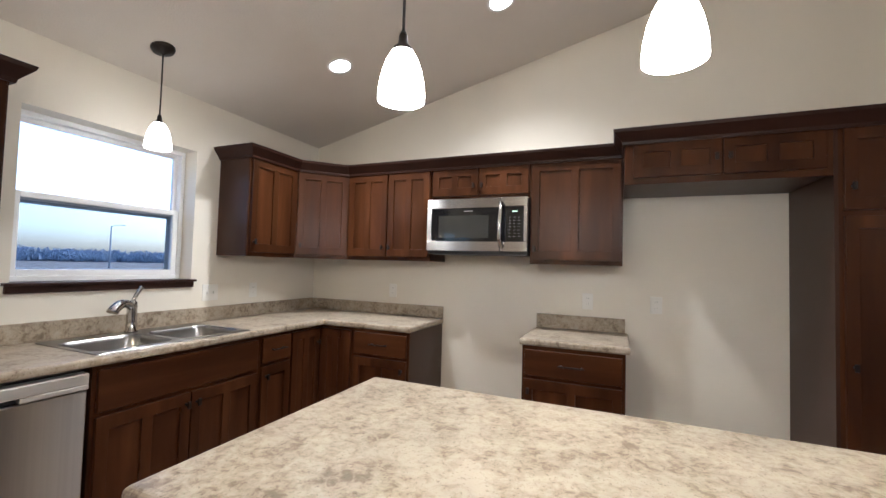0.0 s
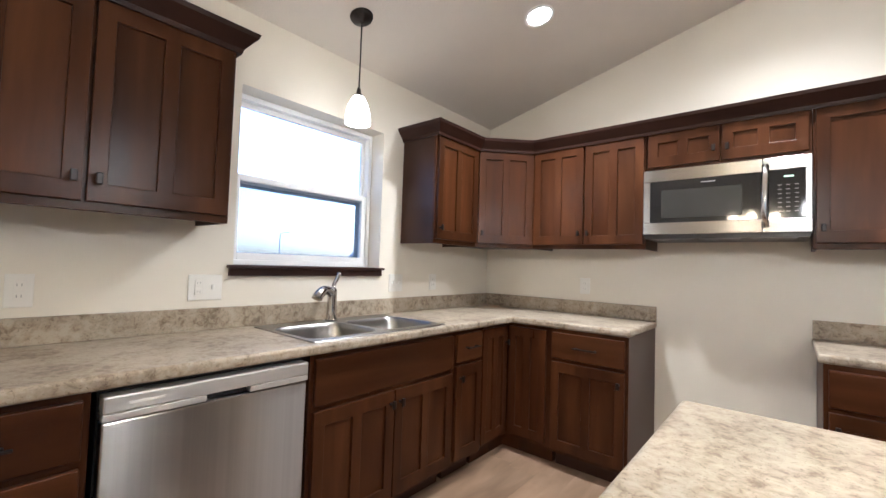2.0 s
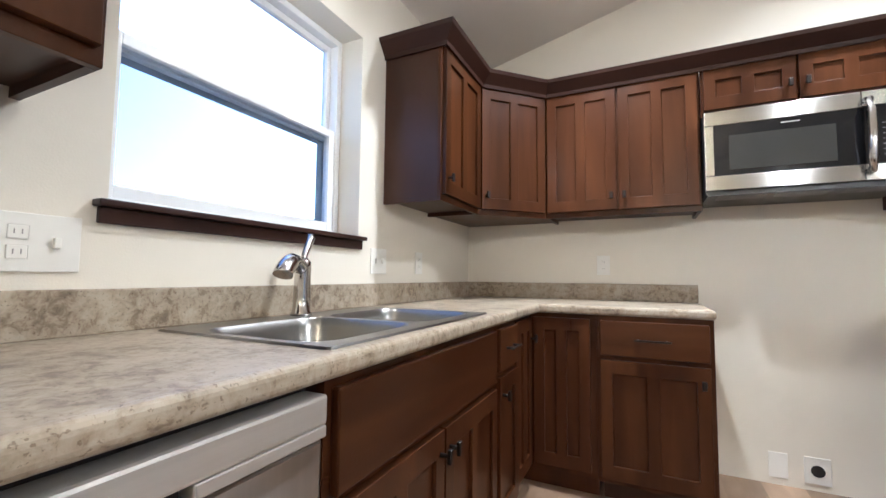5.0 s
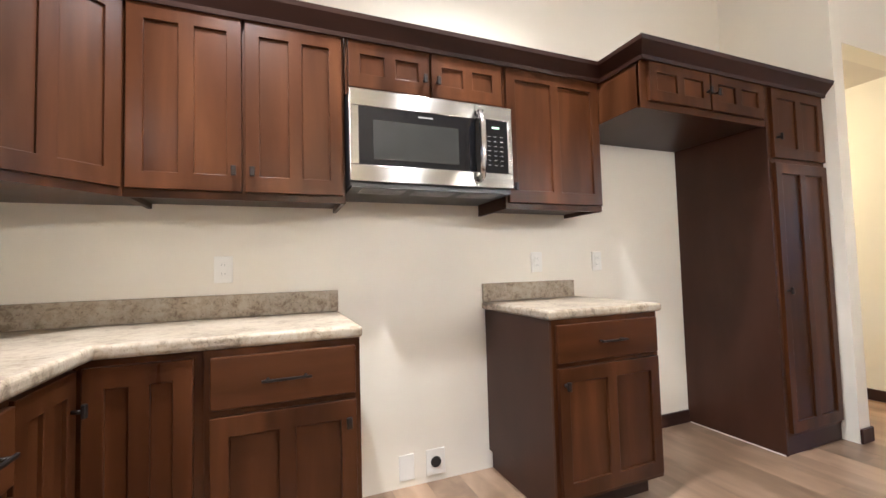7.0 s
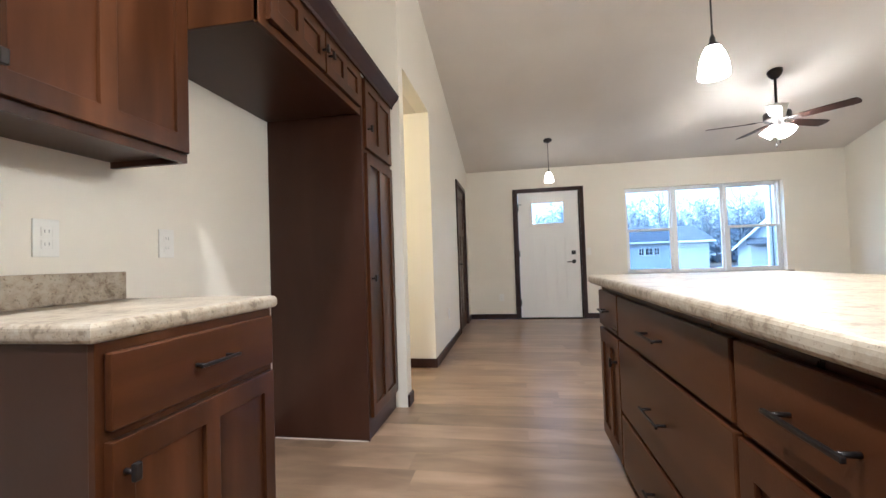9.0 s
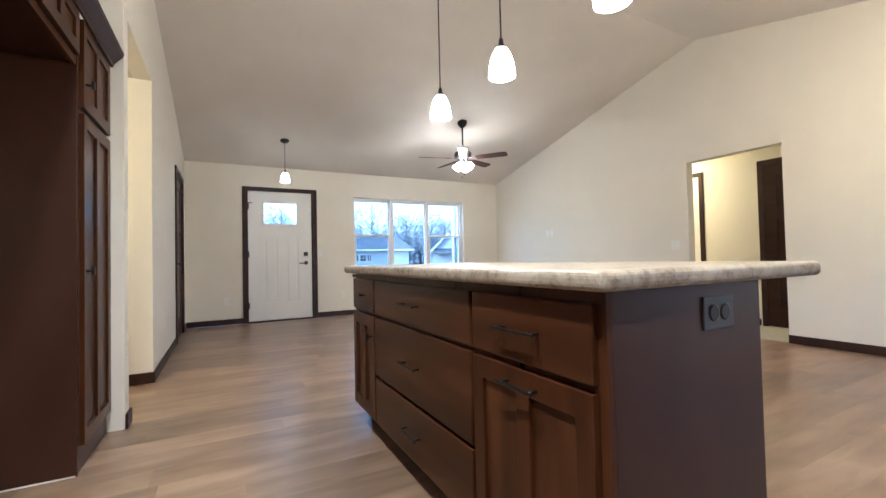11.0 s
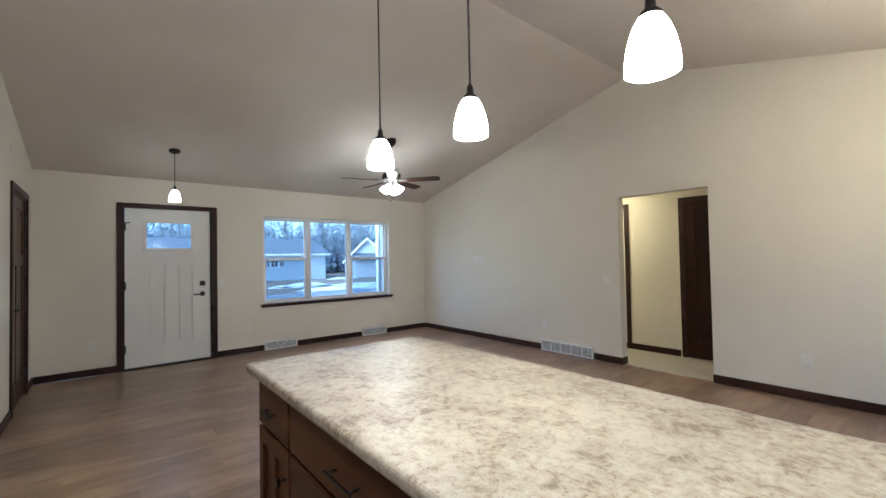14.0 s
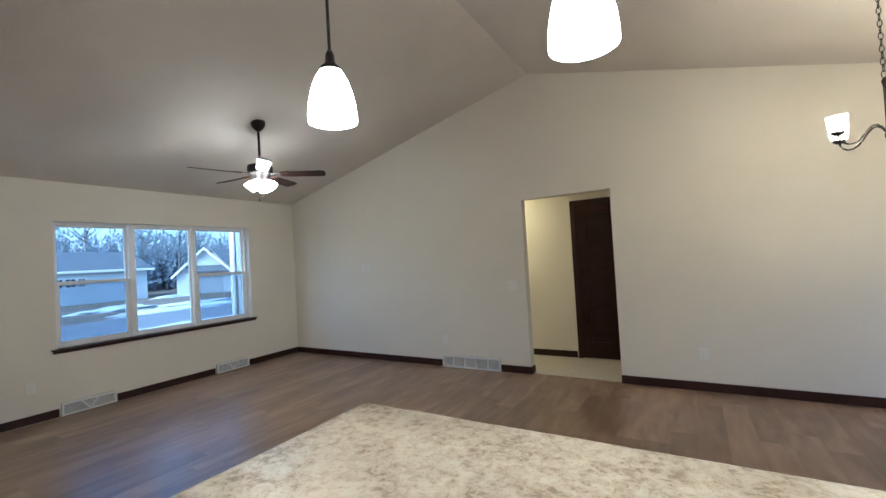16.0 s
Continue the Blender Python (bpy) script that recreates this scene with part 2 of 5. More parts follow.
def plank_wood():
    """Vinyl plank: each board its own tone, grain along its length (local y)."""
    m = bpy.data.materials.new("oak_look_vinyl_plank")
    m.use_nodes = True
    nt = m.node_tree
    N, L = nt.nodes, nt.links
    p = N["Principled BSDF"]
    tc, mp, info = N.new("ShaderNodeTexCoord"), N.new("ShaderNodeMapping"), N.new("ShaderNodeObjectInfo")
    L.new(tc.outputs["Object"], mp.inputs["Vector"])
    mp.inputs["Scale"].default_value = (10, 2.0, 10)
    off = N.new("ShaderNodeVectorMath")
    off.operation = "SCALE"
    off.inputs[0].default_value = (31.0, 57.0, 11.0)
    L.new(info.outputs["Random"], off.inputs["Scale"])
    add = N.new("ShaderNodeVectorMath")
    L.new(mp.outputs["Vector"], add.inputs[0])
    L.new(off.outputs[0], add.inputs[1])
    g = N.new("ShaderNodeTexNoise")
    g.inputs["Scale"].default_value, g.inputs["Detail"].default_value, g.inputs["Distortion"].default_value = 1, 5, 0.4
    L.new(add.outputs[0], g.inputs["Vector"])
    r = ramp_node(nt, [(0.3, (0.180, 0.116, 0.072)), (0.5, (0.258, 0.170, 0.108)), (0.7, (0.338, 0.230, 0.152))])
    L.new(g.outputs["Fac"], r.inputs["Fac"])
    hsv = N.new("ShaderNodeHueSaturation")
    v = N.new("ShaderNodeMapRange")
    v.inputs["To Min"].default_value, v.inputs["To Max"].default_value = 0.78, 1.2
    L.new(info.outputs["Random"], v.inputs["Value"])
    L.new(v.outputs[0], hsv.inputs["Value"])
    L.new(r.outputs["Color"], hsv.inputs["Color"])
    L.new(hsv.outputs["Color"], p.inputs["Base Color"])
    rr = N.new("ShaderNodeMapRange")
    rr.inputs["To Min"].default_value, rr.inputs["To Max"].default_value = 0.26, 0.36
    L.new(g.outputs["Fac"], rr.inputs["Value"])
    L.new(rr.outputs[0], p.inputs["Roughness"])
    p.inputs["Specular IOR Level"].default_value = 0.7
    return m


plank_mat = plank_wood()


# ---- mesh helpers ----
def box(bm, x0, x1, y0, y1, z0, z1, bevel=0.0, seg=2):
    """A box in bm, its edges rounded by bevel."""
    vs = [bm.verts.new((x, y, z)) for x in (x0, x1) for y in (y0, y1) for z in (z0, z1)]
    fs = [bm.faces.new([vs[i] for i in q]) for q in ((0, 1, 3, 2), (4, 6, 7, 5), (0, 4, 5, 1), (2, 3, 7, 6), (0, 2, 6, 4), (1, 5, 7, 3))]
    if bevel:
        es = list({e for f in fs for e in f.edges})
        bmesh.ops.bevel(bm, geom=es, offset=bevel, segments=seg, affect="EDGES", profile=0.5)
    return vs


def lathe(bm, profile, centre=(0, 0, 0), n=28, cap=True):
    """Turn (radius, z) points round the z axis."""
    cx, cy, cz = centre
    rings = [[bm.verts.new((cx + r * math.cos(2 * math.pi * k / n), cy + r * math.sin(2 * math.pi * k / n), cz + z)) for k in range(n)] for r, z in profile]
    for a, b in zip(rings, rings[1:]):
        for k in range(n):
            f = bm.faces.new((a[k], a[(k + 1) % n], b[(k + 1) % n], b[k]))
            f.smooth = True
    if cap:
        bm.faces.new(rings[0][::-1])
        bm.faces.new(rings[-1])


def tube(bm, pts, r, n=10, taper=1.0):
    """A round bar through the points; its radius may taper."""
    pts = [Vector(p) for p in pts]
    rings = []
    for i, p in enumerate(pts):
        d = (pts[min(i + 1, len(pts) - 1)] - pts[max(i - 1, 0)]).normalized()
        u = d.cross(Vector((0, 0, 1)) if abs(d.z) < 0.9 else Vector((1, 0, 0))).normalized()
        w = d.cross(u)
        rad = r * (1 + (taper - 1) * i / max(len(pts) - 1, 1))
        rings.append([bm.verts.new(p + rad * (math.cos(2 * math.pi * k / n) * u + math.sin(2 * math.pi * k / n) * w)) for k in range(n)])
    for a, b in zip(rings, rings[1:]):
        for k in range(n):
            f = bm.faces.new((a[k], a[(k + 1) % n], b[(k + 1) % n], b[k]))
            f.smooth = True
    bm.faces.new(rings[0][::-1])
    bm.faces.new(rings[-1])


def mesh_of(name, bm, material):
    bmesh.ops.recalc_face_normals(bm, faces=bm.faces[:])
    me = bpy.data.meshes.new(name)
    bm.to_mesh(me)
    bm.free()
    me.materials.append(material)
    return me


def part(name, bm, material, parent=None, label=""):
    """Link a bmesh as one mesh object under its thing or part."""
    ob = new(name, mesh_of(name, bm, material))
    if parent:
        ob.parent = parent
    return tagged(ob, label)


def thing(name, m, label, category, group="", kind=""):
    """An Empty at the base of a thing, whose parts hang under it."""
    ob = new(name)
    ob.matrix_world = m
    ob.empty_display_size = 0.05
    return tagged(ob, label, category, group, kind)


def structure(name, bm, material, label="", category=""):
    return tagged(part(name, bm, material), label, category, "", "structure")


def boxes_part(name, boxes, material, parent=None, bevel=0.0, label=""):
    bm = bmesh.new()
    for b in boxes:
        box(bm, *b, bevel=bevel)
    return part(name, bm, material, parent, label)


# ---- the shell of the room ----
WX, DX, BY, SY, PY = -2.66, 5.79, 3.35, -2.92, 2.68   # window wall, entry wall, back wall, hall wall, pantry-side wall
EAVE, PITCH, RX = 2.48, 0.25, 1.565
TOP = EAVE + PITCH * (RX - WX)
STUB0, STUB1, COR1 = 1.625, 1.735, 2.68


def roof_z(x):
    return EAVE + PITCH * ((x - WX) if x < RX else (DX - x))


def wall_along_x(name, y0, y1, x0, x1, holes=(), label="cream painted drywall wall", low=0.0):
    """A wall whose top follows the vault, with rectangular holes (x0, x1, z0, z1)."""
    xs = sorted({x0, x1, *(RX,) * (x0 < RX < x1), *(h for q in holes for h in q[:2])})
    bm = bmesh.new()
    for a, b in zip(xs, xs[1:]):
        spans, mids = [], [q for q in holes if q[0] <= a and b <= q[1]]
        z = low
        for q in sorted(mids, key=lambda q: q[2]):
            if q[2] > z:
                spans.append((z, q[2]))
            z = q[3]
        spans.append((z, None))
        for s0, s1 in spans:
            za, zb = (roof_z(a) + 0.01, roof_z(b) + 0.01) if s1 is None else (s1, s1)
            vs = [bm.verts.new(v) for v in ((a, y0, s0), (b, y0, s0), (b, y1, s0), (a, y1, s0), (a, y0, za), (b, y0, zb), (b, y1, zb), (a, y1, za))]
            for q in ((0, 3, 2, 1), (4, 5, 6, 7), (0, 1, 5, 4), (1, 2, 6, 5), (2, 3, 7, 6), (3, 0, 4, 7)):
                bm.faces.new([vs[i] for i in q])
    return structure(name, bm, wall_mat, label, "wall")


def wall_along_y(name, x0, x1, y0, y1, top, holes=(), label="cream painted drywall wall"):
    ys = sorted({y0, y1, *(h for q in holes for h in q[:2])})
    bm = bmesh.new()
    for a, b in zip(ys, ys[1:]):
        z = 0.0
        for q in sorted((q for q in holes if q[0] <= a and b <= q[1]), key=lambda q: q[2]):
            if q[2] > z:
                box(bm, x0, x1, a, b, z, q[2])
            z = q[3]
        box(bm, x0, x1, a, b, z, top)
    return structure(name, bm, wall_mat, label, "wall")


KW = (1.15, 2.085, 1.21, 2.11)          # kitchen window opening
PD = (-2.45, -0.65, 0.0, 2.05)          # patio door opening, unseen, added for daylight
FW = (-2.10, 0.152, 0.70, 2.06)         # front window opening
FD = (0.845, 1.855, 0.0, 2.11)          # front door opening
HO = (0.738, 1.730, 0.0, 2.066)          # hall opening
CD = (4.48, 5.34, 0.0, 2.06)            # closet door opening
wall_along_y("wall_west", WX - 0.20, WX, SY - 0.14, BY + 0.14, EAVE + 0.01, [KW, PD])
wall_along_y("wall_east", DX, DX + 0.20, SY - 0.14, PY + 0.14, EAVE + 0.01, [FW, FD])
wall_along_x("wall_north", BY, BY + 0.14, WX, STUB0)
wall_along_x("wall_south", SY - 0.12, SY, WX, DX, [HO])
wall_along_x("wall_closet", PY, PY + 0.12, COR1, DX, [CD])
wall_along_x("wall_header", PY, PY + 0.12, STUB1, COR1, low=2.44, label="painted drywall header over a passage")
bm = bmesh.new()
box(bm, STUB0, STUB1, PY, 5.0, 0, TOP - 0.03, 0.0)
structure("wall_stub", bm, wall_mat, "narrow painted wall end beside the pantry cabinet", "wall")
wall_along_y("wall_passage", COR1, COR1 + 0.12, PY + 0.12, 5.0, 2.44)
bm = bmesh.new()
box(bm, STUB0, COR1 + 0.12, 5.0, 5.12, 0, 2.46)
structure("wall_passage_end", bm, wall_mat, "painted wall at the end of a passage", "wall")
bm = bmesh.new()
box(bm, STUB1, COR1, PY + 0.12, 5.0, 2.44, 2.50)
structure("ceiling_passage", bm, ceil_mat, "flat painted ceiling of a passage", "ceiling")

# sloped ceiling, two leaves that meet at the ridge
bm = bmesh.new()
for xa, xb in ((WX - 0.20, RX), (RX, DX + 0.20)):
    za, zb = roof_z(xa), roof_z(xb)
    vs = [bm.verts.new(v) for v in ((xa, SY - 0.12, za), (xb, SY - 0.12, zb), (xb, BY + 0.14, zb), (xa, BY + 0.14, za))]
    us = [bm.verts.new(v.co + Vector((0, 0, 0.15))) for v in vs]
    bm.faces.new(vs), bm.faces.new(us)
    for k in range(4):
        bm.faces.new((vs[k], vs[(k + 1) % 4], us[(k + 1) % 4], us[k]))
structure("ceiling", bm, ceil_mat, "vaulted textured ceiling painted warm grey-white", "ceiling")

# hall behind the opening
HY = -3.86
bm = bmesh.new()
box(bm, -0.6, 3.2, HY - 0.12, HY, 0, 2.46)
structure("wall_hall", bm, wall_mat, "painted wall of a side hall", "wall")
bm = bmesh.new()
box(bm, -0.72, -0.6, HY - 0.12, SY - 0.12, 0, 2.46)
structure("wall_hall_end_1", bm, wall_mat, "painted end wall of a side hall", "wall")
bm = bmesh.new()
box(bm, 3.2, 3.32, HY - 0.12, SY - 0.12, 0, 2.46)
structure("wall_hall_end_2", bm, wall_mat, "painted end wall of a side hall", "wall")
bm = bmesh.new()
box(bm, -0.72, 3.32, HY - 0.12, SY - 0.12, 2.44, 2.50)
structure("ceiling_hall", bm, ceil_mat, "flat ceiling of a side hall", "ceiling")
bm = bmesh.new()
box(bm, -0.72, 3.32, HY - 0.12, SY - 0.03, -0.05, 0.004)
structure("floor_hall", bm, carpet_mat, "pale carpet of a side hall", "carpet")


# baseboards, butted end to end
def baseboard(x0, x1, y0, y1):
    bm = bmesh.new()
    box(bm, x0, x1, y0, y1, 0.003, 0.088, 0.004)
    structure("baseboard", bm, trim_mat, "dark stained wood baseboard along a wall", "baseboard")


T = 0.014
baseboard(DX - T, DX, 0.15, 0.80)
baseboard(DX - T, DX, -1.50, -0.36)
baseboard(DX - T, DX, SY + T, -2.02)
baseboard(DX - T, DX, 1.895, PY - T)
baseboard(2.945, DX, SY, SY + T)
baseboard(1.730, 2.105, SY, SY + T)
baseboard(WX, 0.74, SY, SY + T)
baseboard(1.730 - T, 1.730, SY - 0.12, SY + T)
baseboard(COR1 - T, COR1, PY, 5.0)
baseboard(COR1 - T, 4.41, PY - T, PY)
baseboard(5.41, DX, PY - T, PY)
baseboard(STUB0, STUB1, PY - T, PY)
baseboard(STUB1, STUB1 + T, PY - T, 5.0)
baseboard(0.12, 1.07, BY - T, BY)
baseboard(1.41, 3.2, HY, HY + T)
baseboard(WX, WX + T, -0.6, 0.07)
baseboard(WX, WX + T, SY + T, -2.5)


# ---- windows and doors ----
def sash(parent, a0, a1, z0, z1, d0, d1, bar, name="sash"):
    """A sash round one pane, in the wall's own frame: a along the wall, d through it."""
    s = boxes_part(name, [(a0, a0 + bar, d0, d1, z0, z1), (a1 - bar, a1, d0, d1, z0, z1), (a0 + bar, a1 - bar, d0, d1, z0, z0 + bar), (a0 + bar, a1 - bar, d0, d1, z1 - bar, z1)], white_paint, parent, 0.003)
    dm = (d0 + d1) / 2
    p = boxes_part("pane", [(a0 + bar - 0.004, a1 - bar + 0.004, dm - 0.003, dm + 0.003, z0 + bar - 0.004, z1 - bar + 0.004)], clear if parent.name == "window_2" else side_glass, s)
    p.visible_shadow = False
    return s


def hung_window(parent, a0, a1, z0, z1, zr, d):
    """A double-hung unit: outer frame, fixed upper sash, lower sash set inwards."""
    f = 0.028
    boxes_part("window_frame", [(a0, a0 + f, d, d + 0.075, z0, z1), (a1 - f, a1, d, d + 0.075, z0, z1), (a0 + f, a1 - f, d, d + 0.075, z0, z0 + f), (a0 + f, a1 - f, d, d + 0.075, z1 - f, z1)], white_paint, parent, 0.003)
    sash(parent, a0 + f, a1 - f, zr - 0.02, z1 - f, d + 0.04, d + 0.068, 0.026, "upper_sash")
    low = sash(parent, a0 + f, a1 - f, z0 + f, zr + 0.022, d + 0.008, d + 0.038, 0.034, "lower_sash")
    boxes_part("insect_screen", [(a0 + f, a1 - f, d + 0.071, d + 0.0725, z0 + f, zr)], screen_mesh, low, 0, "fine grey insect screen").visible_shadow = False
    e = 0.006
    if parent.name == "window_1":
        boxes_part("screen_frame", [(a0 + f, a0 + f + 0.034 + e, d + 0.070, d + 0.0745, z0 + f, zr), (a1 - f - 0.034 - e, a1 - f, d + 0.070, d + 0.0745, z0 + f, zr), (a0 + f + 0.034 + e, a1 - f - 0.034 - e, d + 0.070, d + 0.0745, zr - 0.020 - e * 3, zr), (a0 + f + 0.034 + e, a1 - f - 0.034 - e, d + 0.070, d + 0.0745, z0 + f, z0 + f + 0.034 + 0.006)], screen_bar, low, 0.001, "grey aluminium screen frame")


# kitchen window: frame local x runs along the wall, local y outwards
kw = thing("window_1", pose(WX, 0, 0, 0, 0, 90), "white vinyl double-hung window above the sink", "window", "", "structure")
hung_window(kw, KW[0] + 0.004, KW[1] - 0.004, KW[2] + 0.002, KW[3] - 0.002, 1.665, 0.112)
sl = boxes_part("window_sill", [(KW[0] - 0.03, KW[1] + 0.02, -0.035, 0.112, KW[2] - 0.014, KW[2] + 0.002), (KW[0] - 0.022, KW[1] + 0.012, -0.016, -0.001, KW[2] - 0.052, KW[2] - 0.014)], trim_mat, kw, 0.003, "dark stained wood sill")

fw = thing("window_2", pose(DX, 0, 0, 0, 0, -90), "wide white triple window with a dark wood sill", "window", "", "structure")
U = [(2.10 - 0.775, 2.10 - 0.004), (0.585, 1.325), (-0.148, 0.585)]     # local x = -world y
hung_window(fw, U[0][0], U[0][1], FW[2] + 0.002, FW[3] - 0.002, 1.385, 0.085)
hung_window(fw, U[2][0], U[2][1], FW[2] + 0.002, FW[3] - 0.002, 1.385, 0.085)
f = 0.028
a0, a1 = U[1]
boxes_part("window_frame", [(a0, a0 + f, 0.085, 0.160, FW[2] + 0.002, FW[3] - 0.002), (a1 - f, a1, 0.085, 0.160, FW[2] + 0.002, FW[3] - 0.002), (a0 + f, a1 - f, 0.085, 0.160, FW[2] + 0.002, FW[2] + 0.03), (a0 + f, a1 - f, 0.085, 0.160, FW[3] - 0.03, FW[3] - 0.002)], white_paint, fw, 0.003)
sash(fw, a0 + f, a1 - f, FW[2] + 0.03, FW[3] - 0.03, 0.105, 0.135, 0.026, "fixed_sash")
boxes_part("mullion", [(0.585 - 0.022, 0.585 + 0.022, 0.072, 0.0845, FW[2], FW[3])], white_paint, fw, 0.002)
boxes_part("mullion", [(1.325 - 0.022, 1.325 + 0.022, 0.072, 0.0845, FW[2], FW[3])], white_paint, fw, 0.002)
boxes_part("window_sill", [(-0.20, 2.17, -0.035, 0.085, FW[2] - 0.014, FW[2] + 0.002), (-0.185, 2.155, -0.016, -0.001, FW[2] - 0.045, FW[2] - 0.014)], trim_mat, fw, 0.003, "dark stained wood sill")

# sliding glass door added on the unseen dining side to let daylight in
pd = thing("door_1", pose(WX, 0, 0, 0, 0, 90), "added white sliding glass door, out of view, for daylight", "door", "", "structure")
boxes_part("door_frame", [(PD[0], PD[0] + 0.04, 0.03, 0.13, 0, PD[3]), (PD[1] - 0.04, PD[1], 0.03, 0.13, 0, PD[3]), (PD[0] + 0.04, PD[1] - 0.04, 0.03, 0.13, PD[3] - 0.04, PD[3]), (PD[0] + 0.04, PD[1] - 0.04, 0.03, 0.13, 0, 0.03)], white_paint, pd, 0.003)
mid = (PD[0] + PD[1]) / 2
sash(pd, PD[0] + 0.04, mid + 0.03, 0.03, PD[3] - 0.04, 0.085, 0.12, 0.07, "fixed_leaf")
sash(pd, mid - 0.03, PD[1] - 0.04, 0.03, PD[3] - 0.04, 0.045, 0.08, 0.07, "sliding_leaf")


def casing(parent, a0, a1, zt, w=0.06, th=0.018):
    """Flat dark casing round a door opening; the wall's face is local y = 0."""
    boxes_part("casing", [(a0 - w, a0, -th, 0, 0.002, zt + w)], trim_mat, parent, 0.003)
    boxes_part("casing", [(a1, a1 + w, -th, 0, 0.002, zt + w)], trim_mat, parent, 0.003)
    boxes_part("casing", [(a0, a1, -th, 0, zt, zt + w)], trim_mat, parent, 0.003)


def panelled_leaf(name, parent, a0, a1, z0, z1, d0, d1, holes, material, depth=0.008, through_holes=()):
    """A door leaf with sunken raised-edge panels in its front, and cut-outs."""
    bm = bmesh.new()
    cells = list(holes) + list(through_holes)
    xs = sorted({a0, a1, *(v for h in cells for v in h[:2])})
    zs = sorted({z0, z1, *(v for h in cells for v in h[2:4])})
    for xa, xb in zip(xs, xs[1:]):
        for za, zb in zip(zs, zs[1:]):
            inside = [h for h in cells if h[0] <= xa and xb <= h[1] and h[2] <= za and zb <= h[3]]
            if not inside:
                box(bm, xa, xb, d0, d1, za, zb)
    bmesh.ops.remove_doubles(bm, verts=bm.verts[:], dist=1e-5)
    leaf = part(name, bm, material, parent)
    for h in holes:
        boxes_part("panel", [(h[0], h[1], d0 + depth, d1, h[2], h[3]), (h[0] + 0.03, h[1] - 0.03, d0 + depth * 0.35, d0 + depth, h[2] + 0.03, h[3] - 0.03)], material, leaf, 0.002)
    return leaf


# front door: local x = -world y, local y outwards
fd = thing("door_2", pose(DX, 0, 0, 0, 0, -90), "white panelled entry door with a small glazed light", "door", "", "structure")
casing(fd, -FD[1], -FD[0], 2.085, 0.062)
boxes_part("jamb", [(-FD[1], -FD[1] + 0.018, 0.0, 0.15, 0.0, 2.11), (-FD[0] - 0.018, -FD[0], 0.0, 0.15, 0.0, 2.11), (-FD[1] + 0.018, -FD[0] - 0.018, 0.0, 0.15, 2.09, 2.11)], trim_mat, fd, 0.002)
LITE = (-1.622, -1.085, 1.545, 1.92)
leaf = panelled_leaf("door_leaf", fd, -FD[1] + 0.021, -FD[0] - 0.021, 0.022, 2.087, 0.03, 0.075,
                     [(-1.60, -1.405, 0.30, 1.36), (-1.27, -1.085, 0.30, 1.36)], door_paint, 0.018, [LITE])
boxes_part("lite_frame", [(LITE[0] - 0.022, LITE[0] + 0.02, 0.018, 0.03, LITE[2] - 0.022, LITE[3] + 0.022), (LITE[1] - 0.02, LITE[1] + 0.022, 0.018, 0.03, LITE[2] - 0.022, LITE[3] + 0.022), (LITE[0] + 0.02, LITE[1] - 0.02, 0.018, 0.03, LITE[2] - 0.022, LITE[2] + 0.02), (LITE[0] + 0.02, LITE[1] - 0.02, 0.018, 0.03, LITE[3] - 0.02, LITE[3] + 0.022)], door_paint, leaf, 0.004)
boxes_part("pane", [(LITE[0] + 0.001, LITE[1] - 0.001, 0.045, 0.051, LITE[2] + 0.001, LITE[3] - 0.001)], clear, leaf).visible_shadow = False
bm = bmesh.new()
box(bm, -0.998, -0.932, 0.012, 0.031, 1.038, 1.104, 0.004)
tube(bm, [(-0.965, 0.012, 1.071), (-0.965, -0.004, 1.071)], 0.02, 14)
part("deadbolt", bm, black_mat, leaf, "matte black deadbolt")
bm = bmesh.new()
tube(bm, [(-0.965, 0.031, 0.924), (-0.965, 0.018, 0.924)], 0.033, 18)
tube(bm, [(-0.965, 0.020, 0.924), (-0.965, -0.022, 0.924)], 0.011, 12)
tube(bm, [(-0.955, -0.022, 0.924), (-1.02, -0.024, 0.922), (-1.075, -0.022, 0.918)], 0.009, 10)
part("door_handle", bm, black_mat, leaf, "matte black lever handle")
for z in (0.27, 1.08, 1.84):
    bm = bmesh.new()
    box(bm, -FD[1] + 0.006, -FD[1] + 0.034, 0.005, 0.030, z - 0.05, z + 0.05, 0.002)
    tube(bm, [(-FD[1] + 0.02, 0.004, z - 0.052), (-FD[1] + 0.02, 0.004, z + 0.052)], 0.008, 10)
    part("hinge", bm, black_mat, fd, "black door hinge")
boxes_part("door_stop", [(-FD[1] + 0.02, -FD[1] + 0.075, 0.000, 0.012, 1.885, 1.897)], black_mat, fd, 0.002)
boxes_part("threshold", [(-FD[1] + 0.018, -FD[0] - 0.018, -0.02, 0.14, 0.0, 0.020)], bronze, fd, 0.004)

# closet door on the passage-side wall (faces -y): local x = world x
cd = thing("door_3", pose(0, PY, 0), "closed dark stained craftsman door with dark casing", "door", "", "structure")
casing(cd, CD[0], CD[1], CD[3], 0.065)
boxes_part("jamb", [(CD[0], CD[0] + 0.018, 0, 0.12, 0, CD[3]), (CD[1] - 0.018, CD[1], 0, 0.12, 0, CD[3]), (CD[0] + 0.018, CD[1] - 0.018, 0, 0.12, CD[3] - 0.018, CD[3])], trim_mat, cd, 0.002)
leaf = panelled_leaf("door_leaf", cd, CD[0] + 0.021, CD[1] - 0.021, 0.012, CD[3] - 0.021, 0.012, 0.047, [(CD[0] + 0.13, CD[1] - 0.13, 1.48, 1.92), (CD[0] + 0.13, CD[0] + 0.38, 0.22, 1.36), (CD[1] - 0.38, CD[1] - 0.13, 0.22, 1.36)], wood, 0.010)
